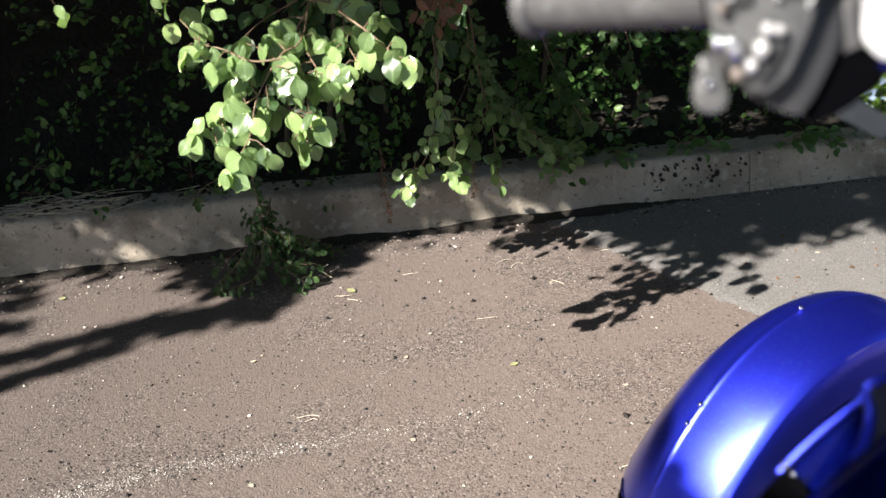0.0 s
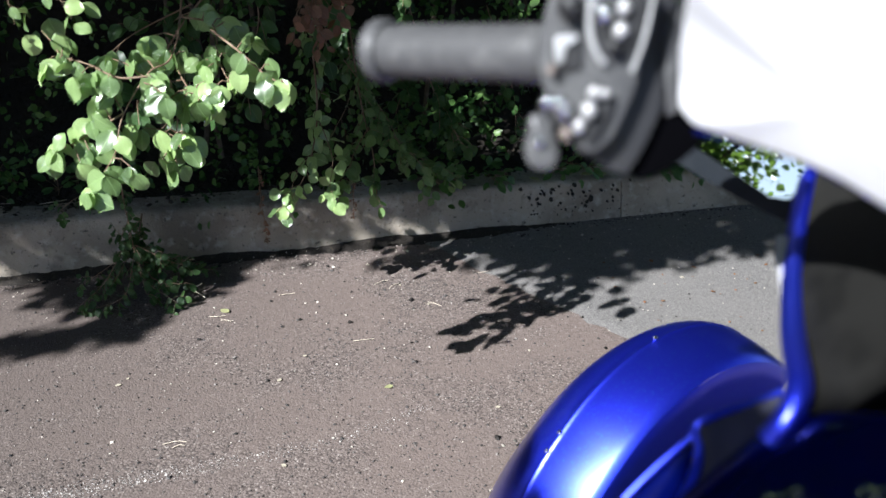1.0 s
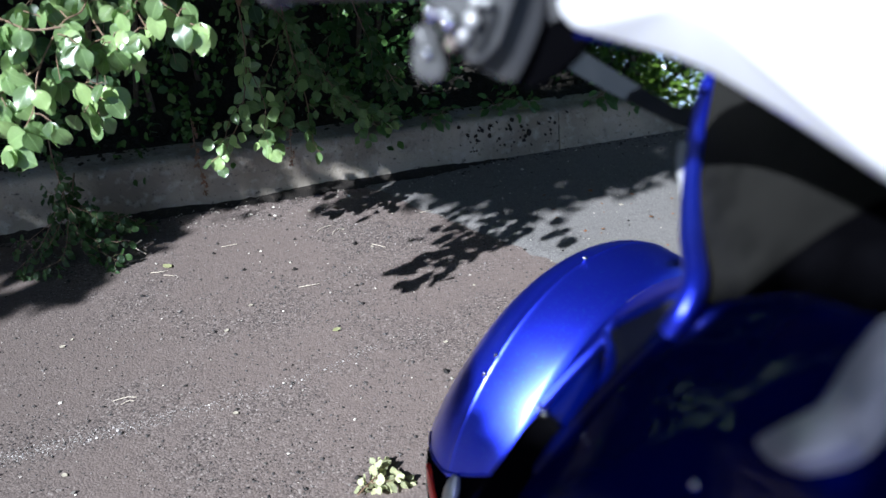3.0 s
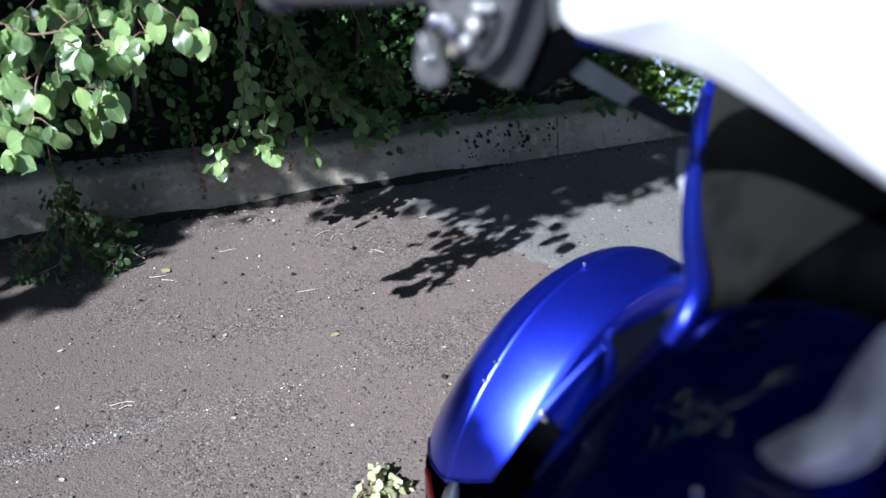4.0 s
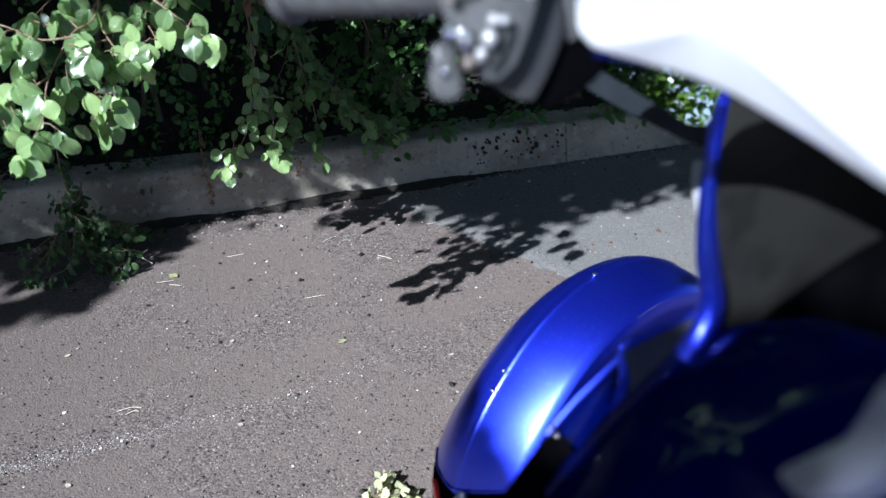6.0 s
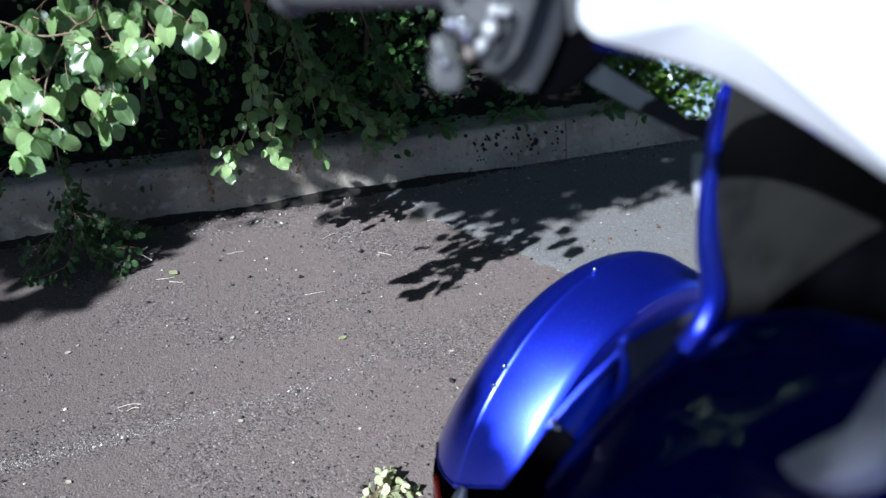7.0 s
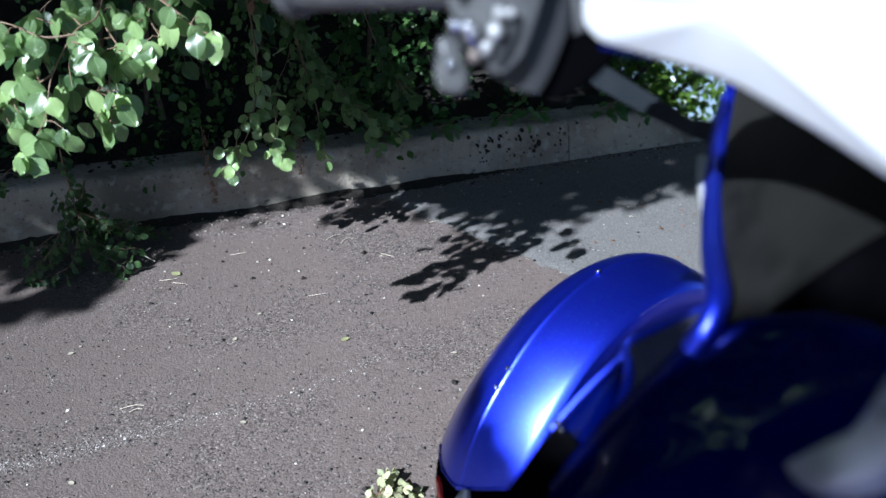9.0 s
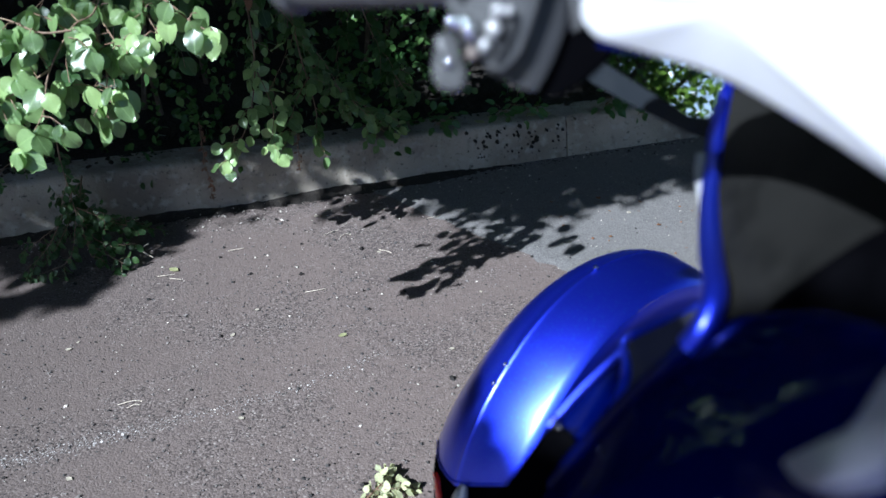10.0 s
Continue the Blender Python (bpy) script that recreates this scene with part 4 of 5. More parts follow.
for a in (37, 43, 83):
    bm = bmesh.new()
    ball(bm, fender_point(radians(a), 0, 0.002), 0.0035)
    part("rivet", bm, CHROME, fender)
bm = bmesh.new()
rows = [[bm.verts.new(fender_point(radians(17 + 3.8 * k), s, o)) for s, o in ((-0.9 * FW, -0.0005), (-0.915 * FW, -0.004), (-0.92 * FW, -0.02), (-0.88 * FW, -0.075))] for k in range(31)]
for a, b in zip(rows, rows[1:]):
    for k in range(3):
        bm.faces.new((a[k], a[k + 1], b[k + 1], b[k]))
part("inner_lip", bm, PAINT, fender)
bm = bmesh.new()
pillow(bm, [fender_point(radians(1), 0.06, 0.004), fender_point(radians(2), 0.045, 0.004), fender_point(radians(-10), 0.002, 0.004), fender_point(radians(-14), 0.018, 0.004)], 0.003, 0.006, 3, back=(1, 0, 0))
part("reflector", bm, RED, fender, "red rear reflector")
bm = bmesh.new()
flap = lambda k, w: radians(-40 + (fender_end(w) + 40.5) * k / 11)
rows = [[bm.verts.new(fender_point(flap(k, w), w, -0.003)) for w in ws] for k in range(12)]
inner = [[bm.verts.new(fender_point(flap(k, w), w, -0.012)) for w in ws] for k in range(12)]
for sheet in (rows, inner):
    for a, b in zip(sheet, sheet[1:]):
        for k in range(len(ws) - 1):
            bm.faces.new((a[k], a[k + 1], b[k + 1], b[k]))
part("mud_flap", bm, SHADE_BLACK, fender)
bm = bmesh.new()
line = spline([fender_point(radians(9), -0.02, 0.006), fender_point(radians(5), -0.022, 0.012), fender_point(radians(-2), -0.018, 0.014), fender_point(radians(-14), -0.004, 0.012)], 5)
sweep(bm, line, [0.003 + 0.011 * math.sin(math.pi * min(1, 0.08 + 0.9 * i / len(line))) for i in range(len(line))], 12, 0.6)
part("flap_stay", bm, SILVER, fender, "pale grey plastic stay")
bm = bmesh.new()
sweep(bm, spline([fender_point(radians(-4), -0.03, 0.02), fender_point(radians(2), -0.055, 0.03), fender_point(radians(7), -0.085, 0.035)], 5), 0.009, 12, 0.7)
part("flap_arm", bm, SILVER, fender, "pale grey plastic arm")
bm = bmesh.new()
sweep(bm, [fender_point(radians(fender_end(w) + 0.6), w, 0.001) for w in (-0.085, -0.05, -0.02, 0.01, 0.04, 0.07, 0.09)], 0.002, 6)
part("rear_hem", bm, PAINT, fender)

# wheel under the fender
wheel_c = Vector((0.62, 0.598, 0.27))
bm = bmesh.new()
ring = []
for i in range(40):
    a = 2 * math.pi * i / 40
    ring.append([bm.verts.new(wheel_c + Vector((r * math.cos(a), w, r * math.sin(a)))) for r, w in ((0.17, -0.07), (0.22, -0.085), (0.255, -0.08), (0.27, -0.055), (0.27, 0.055), (0.255, 0.08), (0.22, 0.085), (0.17, 0.07))])
for i in range(40):
    a, b = ring[i], ring[(i + 1) % 40]
    for k in range(8):
        bm.faces.new((a[k], a[(k + 1) % 8], b[(k + 1) % 8], b[k]))
wheel = part("wheel", bm, TYRE, roadster, "black rubber front tyre")
bm = bmesh.new()
bmesh.ops.create_cone(bm, cap_ends=True, segments=32, radius1=0.168, radius2=0.168, depth=0.1, matrix=Matrix.Translation(wheel_c) @ Matrix.Rotation(radians(90), 4, 'X'))
part("rim", bm, POD, wheel)

# left grip, switch housing and buttons
bm = bmesh.new()
a, b = Vector((0.012, 0.412, 1.165)), Vector((0.043, 0.285, 1.182))
line = [a.lerp(b, i / 60) for i in range(61)]
sweep(bm, line, [0.0165 + 0.0007 * (i % 2) * (6 < i < 56) for i in range(61)], 24)
grip = part("grip", bm, RUBBER, roadster, "grey-black ribbed rubber handlebar grip")
bm = bmesh.new()
way = (a - b).normalized()
sweep(bm, [a - way * 0.006, a - way * 0.002, a + way * 0.004, a + way * 0.008], [0.0185, 0.021, 0.021, 0.017], 24)
part("end_flange", bm, RUBBER, grip)
bm = bmesh.new()
pillow(bm, [(0.026, 0.276, 1.207), (0.034, 0.272, 1.224), (0.071, 0.234, 1.229), (0.075, 0.227, 1.219), (0.068, 0.228, 1.192), (0.066, 0.221, 1.163), (0.048, 0.225, 1.127), (0.033, 0.246, 1.135), (0.024, 0.263, 1.154), (0.022, 0.272, 1.18)], 0.002, 0.04, 4, back=(0.8, 0.5, -0.35))
housing = part("switch_housing", bm, POD, roadster, "dark grey plastic switch housing")
bm = bmesh.new()
pillow(bm, [(0.015, 0.264, 1.204), (0.021, 0.262, 1.221), (0.054, 0.228, 1.225), (0.055, 0.224, 1.212), (0.049, 0.224, 1.189), (0.044, 0.224, 1.171), (0.035, 0.226, 1.15), (0.026, 0.231, 1.141), (0.021, 0.239, 1.146), (0.015, 0.251, 1.161), (0.012, 0.258, 1.173), (0.011, 0.263, 1.188)], 0.001, 0.012, 4, back=(0.8, 0.5, -0.35))
part("switch_plate", bm, PLATE, housing, "light grey switch plate with recessed buttons")
# the silver L on the rocker is its highlight, built as a piece
for name, outline, mat, thick in (("rocker", [(0.016, 0.256, 1.199), (0.027, 0.247, 1.201), (0.025, 0.243, 1.184), (0.018, 0.25, 1.181), (0.014, 0.254, 1.185)], BLACK, 0.003),
                                  ("rocker_highlight", [(0.015, 0.254, 1.199), (0.023, 0.247, 1.201), (0.023, 0.246, 1.198), (0.019, 0.25, 1.196), (0.017, 0.249, 1.187), (0.014, 0.251, 1.186)], SILVER, 0.001),
                                  ("button_well", [(0.033, 0.244, 1.216), (0.039, 0.239, 1.222), (0.049, 0.228, 1.223), (0.049, 0.225, 1.21), (0.044, 0.226, 1.195), (0.038, 0.232, 1.19), (0.034, 0.238, 1.196), (0.031, 0.243, 1.206)], BLACK, 0.003),
                                  ("button_well", [(0.026, 0.239, 1.174), (0.033, 0.232, 1.175), (0.035, 0.227, 1.167), (0.03, 0.228, 1.153), (0.023, 0.231, 1.146), (0.02, 0.236, 1.15), (0.023, 0.238, 1.163)], BLACK, 0.003)):
    bm = bmesh.new()
    pillow(bm, outline, 0.0006, thick, 4, back=(0.8, 0.5, -0.35))
    part(name, bm, mat, housing)
for line, r in (([(0.03, 0.244, 1.222), (0.028, 0.244, 1.212), (0.028, 0.242, 1.202), (0.029, 0.238, 1.193), (0.032, 0.234, 1.187)], 0.0018), ([(0.053, 0.224, 1.223), (0.051, 0.224, 1.212), (0.048, 0.224, 1.198), (0.043, 0.225, 1.183)], 0.0012)):
    bm = bmesh.new()
    sweep(bm, spline(line, 5), r, 8)
    part("plate_rim", bm, SILVER, housing)
for place, r, mat in [((0.032, 0.238, 1.212), 0.0052, CHROME), ((0.037, 0.23, 1.204), 0.0045, SILVER), ((0.039, 0.231, 1.215), 0.004, SILVER), ((0.034, 0.231, 1.196), 0.005, BLACK), ((0.007, 0.249, 1.167), 0.0042, CHROME), ((0.012, 0.244, 1.166), 0.0052, CHROME), ((0.013, 0.242, 1.163), 0.005, CHROME), ((0.022, 0.233, 1.164), 0.0052, SILVER), ((0.025, 0.233, 1.173), 0.004, SILVER), ((0.018, 0.235, 1.156), 0.004, SILVER), ((0.029, 0.229, 1.173), 0.003, SILVER), ((0.02, 0.25, 1.215), 0.008, BLACK), ((0.019, 0.251, 1.216), 0.0045, CHROME), ((0.011, 0.251, 1.183), 0.003, COPPER), ((0.012, 0.238, 1.152), 0.004, COPPER)]:
    bm = bmesh.new()
    ball(bm, Vector(place), r, (0.8, 0.9, 1), 14)
    part("button", bm, mat, housing)
bm = bmesh.new()
pillow(bm, [(0.001, 0.254, 1.16), (0.007, 0.25, 1.162), (0.009, 0.246, 1.158), (0.009, 0.243, 1.15), (0.009, 0.239, 1.141), (0.006, 0.239, 1.135), (0.001, 0.243, 1.133), (-0.003, 0.248, 1.135), (-0.004, 0.252, 1.142), (-0.001, 0.254, 1.152)], 0.003, 0.006, 4, back=(0.8, 0.5, -0.35))
lever = part("turn_lever", bm, PLATE, housing, "grey teardrop turn signal lever")
bm = bmesh.new()
ball(bm, Vector((0.0, 0.245, 1.148)), 0.0035, (0.7, 1, 1), 12)
part("lever_dimple", bm, CHROME, lever)
# wedge under the switch housing, its shadow held in the near-black colour
bm = bmesh.new()
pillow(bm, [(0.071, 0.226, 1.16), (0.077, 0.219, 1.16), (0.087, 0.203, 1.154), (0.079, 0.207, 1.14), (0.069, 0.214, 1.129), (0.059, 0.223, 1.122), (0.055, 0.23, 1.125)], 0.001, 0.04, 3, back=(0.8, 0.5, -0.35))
part("bracket", bm, SHADE_BLACK, roadster)
bm = bmesh.new()
sweep(bm, spline([(0.084, 0.238, 1.215), (0.083, 0.237, 1.205), (0.081, 0.233, 1.183), (0.08, 0.229, 1.168), (0.082, 0.224, 1.158)], 6), 0.0115, 16)
part("collar", bm, PLATE, roadster, "pale grey plastic collar")

# white handlebar cover
bm = bmesh.new()
pillow(bm, [(0.055, 0.202, 1.169), (0.056, 0.191, 1.161), (0.063, 0.163, 1.1575), (0.066, 0.137, 1.1555), (0.065, 0.113, 1.1525), (0.061, 0.069, 1.1425), (0.056, 0.021, 1.1295), (0.051, -0.023, 1.1165), (0.054, 0.003, 1.168), (0.062, 0.036, 1.213), (0.057, 0.074, 1.234), (0.049, 0.105, 1.241), (0.045, 0.132, 1.242), (0.038, 0.159, 1.239), (0.031, 0.185, 1.235), (0.044, 0.197, 1.215), (0.051, 0.203, 1.196), (0.056, 0.205, 1.182)], 0.002, 0.004, 4, back=(0.9, 0.3, -0.3))
cover = part("handlebar_cover", bm, WHITE, roadster, "smooth white handlebar cover")
bm = bmesh.new()
sweep(bm, spline([(0.059, 0.193, 1.1575), (0.066, 0.164, 1.157), (0.069, 0.138, 1.155), (0.068, 0.114, 1.152)], 5), 0.0014, 8)
part("cover_trim", bm, SHADED_GLOSS, cover)

# fairing
bm = bmesh.new()
pillow(bm, [(0.33, 0.279, 1.077), (0.148, 0.164, 0.972), (0.127, 0.124, 0.983), (0.127, 0.084, 1.019), (0.095, 0.028, 1.033), (0.078, -0.015, 1.052), (0.156, 0.019, 1.111), (0.2, 0.085, 1.103), (0.282, 0.191, 1.102)], 0.002, 0.012, 3, back=(1, 0, -0.5))
part("inner_panel", bm, PANEL, roadster, "matt grey inner fairing panel")
# black sheet laid over the panel for the shade in its lower corner
bm = bmesh.new()
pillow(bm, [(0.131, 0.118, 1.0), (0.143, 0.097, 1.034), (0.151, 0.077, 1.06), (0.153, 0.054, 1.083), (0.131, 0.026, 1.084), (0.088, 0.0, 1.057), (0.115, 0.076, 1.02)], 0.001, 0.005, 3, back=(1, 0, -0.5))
part("shade_sheet", bm, SHADE_BLACK, roadster)
bm = bmesh.new()
sweep(bm, spline([(0.346, 0.288, 1.072), (0.289, 0.26, 1.037), (0.237, 0.226, 1.014), (0.187, 0.19, 0.998), (0.141, 0.154, 0.994), (0.124, 0.148, 0.981), (0.118, 0.153, 0.966)], 6), 0.0085, 10)
part("edge_trim", bm, PAINT, roadster)
# lower run of the edge trim, its shadow given by the blackened paint
bm = bmesh.new()
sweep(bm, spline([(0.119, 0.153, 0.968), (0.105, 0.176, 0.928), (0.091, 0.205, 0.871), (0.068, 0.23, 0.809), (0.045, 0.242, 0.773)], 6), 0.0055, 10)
part("shaded_trim", bm, SHADED_GLOSS, roadster)
bm = bmesh.new()
sweep(bm, spline([(0.257, 0.252, 1.029), (0.243, 0.242, 1.018), (0.231, 0.229, 1.009), (0.212, 0.21, 0.996), (0.195, 0.194, 0.986)], 6), 0.0045, 8, 0.5)
part("edge_seal", bm, SILVER, roadster, "pale grey seal along the fairing edge")
bm = bmesh.new()
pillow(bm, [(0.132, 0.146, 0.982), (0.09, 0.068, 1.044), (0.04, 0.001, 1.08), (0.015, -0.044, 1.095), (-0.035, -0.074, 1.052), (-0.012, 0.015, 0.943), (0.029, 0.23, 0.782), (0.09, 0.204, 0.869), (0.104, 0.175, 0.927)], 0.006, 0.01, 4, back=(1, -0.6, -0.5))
side = part("side_panel", bm, SHADED_GLOSS, roadster, "glossy blue fairing side panel with its shade in the paint")
OUTWARD = (1, -0.6, -0.5)
bm = bmesh.new()
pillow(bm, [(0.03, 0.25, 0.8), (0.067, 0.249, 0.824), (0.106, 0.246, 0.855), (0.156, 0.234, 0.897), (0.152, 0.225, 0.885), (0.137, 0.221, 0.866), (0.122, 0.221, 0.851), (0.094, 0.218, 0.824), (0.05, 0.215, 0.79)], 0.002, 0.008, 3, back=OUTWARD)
outer = part("outer_panel", bm, SHADED_GLOSS, roadster)
bm = bmesh.new()
pillow(bm, [(0.154, 0.226, 0.916), (0.171, 0.216, 0.927), (0.196, 0.196, 0.944), (0.192, 0.19, 0.936), (0.16, 0.185, 0.905), (0.13, 0.19, 0.87), (0.105, 0.205, 0.845), (0.122, 0.21, 0.866), (0.143, 0.219, 0.896)], 0.001, 0.006, 3, back=OUTWARD)
part("gloss_insert", bm, INSERT, outer, "glossy blue-black insert")
for line, r in (([(0.098, 0.247, 0.857), (0.11, 0.245, 0.867), (0.128, 0.241, 0.882), (0.155, 0.233, 0.904)], 0.0025),
                ([(0.153, 0.233, 0.902), (0.162, 0.233, 0.913), (0.179, 0.222, 0.924), (0.194, 0.209, 0.933), (0.206, 0.2, 0.942)], 0.003),
                ([(0.157, 0.231, 0.914), (0.144, 0.217, 0.899), (0.126, 0.211, 0.879), (0.113, 0.211, 0.866), (0.087, 0.208, 0.84)], 0.004)):
    bm = bmesh.new()
    sweep(bm, spline(line, 6), r, 8)
    part("lip", bm, PAINT, outer)
for place, r in (((0.1, 0.244, 0.864), 0.0028), ((0.088, 0.228, 0.873), 0.0018), ((0.178, 0.166, 0.932), 0.0016)):
    bm = bmesh.new()
    ball(bm, Vector(place), r)
    part("rivet", bm, CHROME, outer)
# piece below the lip, coloured black for the shade it lies in
bm = bmesh.new()
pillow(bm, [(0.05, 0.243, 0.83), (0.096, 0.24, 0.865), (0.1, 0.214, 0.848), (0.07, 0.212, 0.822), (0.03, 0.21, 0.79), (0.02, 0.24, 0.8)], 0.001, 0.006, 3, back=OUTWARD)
part("shaded_insert", bm, SHADE_BLACK, outer)
bm = bmesh.new()
pillow(bm, [(0.0014, 0.0287, 1.022), (-0.0104, 0.0157, 1.0262), (-0.0169, 0.0043, 1.0346), (-0.021, -0.0096, 1.0496), (-0.0212, -0.0176, 1.0611), (-0.0127, -0.0237, 1.0807), (-0.0007, -0.0245, 1.097), (0.0161, -0.0151, 1.1044), (0.0193, -0.0028, 1.0905), (0.0128, 0.0022, 1.075), (0.0021, 0.0041, 1.0588), (-0.0021, 0.0099, 1.0451)], 0.0025, 0.008, 4, back=OUTWARD)
lens = part("lamp_lens", bm, LENS, side, "pale translucent side lamp lens")
for outline in ([(-0.0113, -0.007, 1.0669), (-0.005, -0.0056, 1.0727), (0.0021, -0.0091, 1.0868), (0.0029, -0.016, 1.0979), (-0.0096, -0.0233, 1.0926), (-0.0169, -0.0196, 1.0782), (-0.0198, -0.0154, 1.0683)],
                [(-0.0164, 0.0096, 1.0362), (-0.0216, -0.0053, 1.0513), (-0.0229, -0.0142, 1.0627), (-0.0212, -0.0162, 1.0678), (-0.0252, -0.019, 1.0669), (-0.0251, -0.0108, 1.0549), (-0.0218, 0.0015, 1.0412)]):
    bm = bmesh.new()
    pillow(bm, outline, 0.002, 0.005, 4, back=OUTWARD)
    part("lamp_reflector", bm, LENS, side)
bm = bmesh.new()
ball(bm, Vector((-0.0123, 0.0453, 0.9937)), 0.002)
part("screw", bm, CHROME, side)

# hull under the fairing, with the arms that carry the wheel
def loft(bm, stations):
    """A smooth hull through oval stations (x, half width, low, high, shift)."""
    rings = []
    for x, half, low, high, shift in stations:
        ring = []
        for k in range(24):
            a = 2 * math.pi * k / 24
            c, sn = math.cos(a), math.sin(a)
            ring.append(bm.verts.new((x, shift + half * math.copysign(abs(c) ** 0.7, c), (low + high) / 2 + (high - low) / 2 * math.copysign(abs(sn) ** 0.7, sn))))
        rings.append(ring)
    for a, b in zip(rings, rings[1:]):
        for k in range(24):
            bm.faces.new((a[k], a[(k + 1) % 24], b[(k + 1) % 24], b[k]))
    bm.faces.new(rings[0][::-1])
    bm.faces.new(rings[-1])


bm = bmesh.new()
loft(bm, ((-1.35, 0.12, 0.55, 0.68, -0.1), (-1.1, 0.2, 0.4, 0.74, -0.1), (-0.6, 0.22, 0.24, 0.72, -0.1), (-0.1, 0.24, 0.2, 0.74, -0.08), (0.2, 0.26, 0.2, 0.8, -0.08), (0.6, 0.28, 0.2, 0.76, -0.1), (0.95, 0.2, 0.24, 0.62, -0.1), (1.1, 0.08, 0.3, 0.5, -0.1)))
hull = part("hull", bm, PAINT, roadster)
bm = bmesh.new()
loft(bm, ((-1.2, 0.1, 0.74, 0.8, -0.1), (-1.0, 0.17, 0.7, 0.84, -0.1), (-0.7, 0.17, 0.68, 0.8, -0.1), (-0.42, 0.12, 0.68, 0.78, -0.1), (-0.3, 0.08, 0.68, 0.74, -0.1)))
part("seat", bm, BLACK, roadster)
bm = bmesh.new()
ring = []
c = Vector((-1.0, -0.1, 0.31))
for i in range(40):
    a = 2 * math.pi * i / 40
    ring.append([bm.verts.new(c + Vector((r * math.cos(a), w, r * math.sin(a)))) for r, w in ((0.19, -0.09), (0.26, -0.11), (0.3, -0.095), (0.31, -0.06), (0.31, 0.06), (0.3, 0.095), (0.26, 0.11), (0.19, 0.09))])
for i in range(40):
    a, b = ring[i], ring[(i + 1) % 40]
    for k in range(8):
        bm.faces.new((a[k], a[(k + 1) % 8], b[(k + 1) % 8], b[k]))
part("wheel", bm, TYRE, roadster)
for x, z in ((0.5, 0.27), (0.74, 0.27), (0.62, 0.36)):
    bm = bmesh.new()
    sweep(bm, [Vector((x, 0.1, z)), Vector((0.62, 0.54, 0.28))], 0.016, 8)
    part("suspension_arm", bm, BLACK, roadster)
bm = bmesh.new()
sweep(bm, spline([(0.25, -0.08, 0.75), (0.16, -0.08, 0.95), (0.1, -0.06, 1.12), (0.09, -0.04, 1.19)], 5), 0.035, 12)
part("steering_column", bm, BLACK, roadster)

# rear view mirror on the fairing
MN = Vector((-0.957, -0.163, 0.239))
mirror = new("mirror")
mirror.parent = roadster
bm = bmesh.new()
pillow(bm, [(0.293, 0.424, 1.053), (0.306, 0.298, 1.02), (0.312, 0.267, 1.024), (0.33, 0.274, 1.098), (0.327, 0.333, 1.127), (0.307, 0.441, 1.123)], 0.001, 0.035, 4, back=-MN)
part("mirror_housing", bm, SLATE, mirror, "dark grey mirror housing")
bm = bmesh.new()
c = Vector((0.315, 0.34, 1.0722))
face = bm.faces.new([bm.verts.new(Vector(p) - MN * ((Vector(p) - c).dot(MN) - 0.0075)) for p in ((0.3, 0.402, 1.068), (0.31, 0.3, 1.035), (0.312, 0.285, 1.037), (0.317, 0.279, 1.049), (0.325, 0.281, 1.084), (0.325, 0.33, 1.117), (0.312, 0.405, 1.117))])
ext = bmesh.ops.extrude_face_region(bm, geom=[face])
bmesh.ops.translate(bm, vec=-MN * 0.0025, verts=[g for g in ext["geom"] if isinstance(g, bmesh.types.BMVert)])
part("mirror_glass", bm, GLASS_MIRROR, mirror, "mirror glass reflecting trees")


# ---- litter and small growth ----
def scatter(name, label, category, places, size, mat, seed, flat=0.5):
    """Many small stones or crumbs as one object."""
    rng = random.Random(seed)
    verts, faces = [], []
    for x, y, z in places:
        r = size * rng.lognormvariate(0, 0.45)
        turn = Euler((rng.uniform(-0.4, 0.4), rng.uniform(-0.4, 0.4), rng.uniform(0, 6.3))).to_matrix()
        n = len(verts)
        for q in ((1, 0, 0), (0.2, 0.8, 0), (-0.9, 0.3, 0), (-0.3, -0.8, 0), (0.1, 0.05, 1), (0.6, -0.4, 0.6)):
            p = turn @ Vector((q[0] * rng.uniform(0.7, 1.2) * r, q[1] * rng.uniform(0.7, 1.2) * r, q[2] * r * flat))
            verts.append((x + p.x, y + p.y, z + max(p.z, -0.2 * r) + 0.1 * r))
        faces += [(n + a, n + b, n + c) for a, b, c in ((0, 1, 4), (1, 2, 4), (2, 3, 4), (3, 5, 4), (5, 0, 4), (3, 0, 5), (0, 3, 2), (0, 2, 1))]
    return tagged(raw(name, verts, faces, mat, smooth=False), label, category, kind="stuff")


rng = random.Random(31)


def road_place():
    while True:
        x, y = rng.uniform(-1.9, 2.0), rng.uniform(1.25, 3.3)
        if y < 2.95 + 0.18 * x:
            return x, y, 0.005 if x > 0.36 + (3.06 - y) * 0.71 else 0.001


scatter("gravel", "fine loose grey grit on the asphalt", "gravel", [road_place() for i in range(5200)], 0.0022, PEBBLE, 32)
# coarse dark stones that stand out of the worn binder, in patches
beds = [(rng.uniform(-1.6, 1.2), rng.uniform(1.3, 2.7), rng.uniform(0.08, 0.3)) for i in range(34)] + [(0.25, 2.3, 0.16), (0.15, 2.15, 0.14), (0.1, 1.6, 0.2), (-0.2, 1.5, 0.2), (-0.5, 1.75, 0.12)]
stones = []
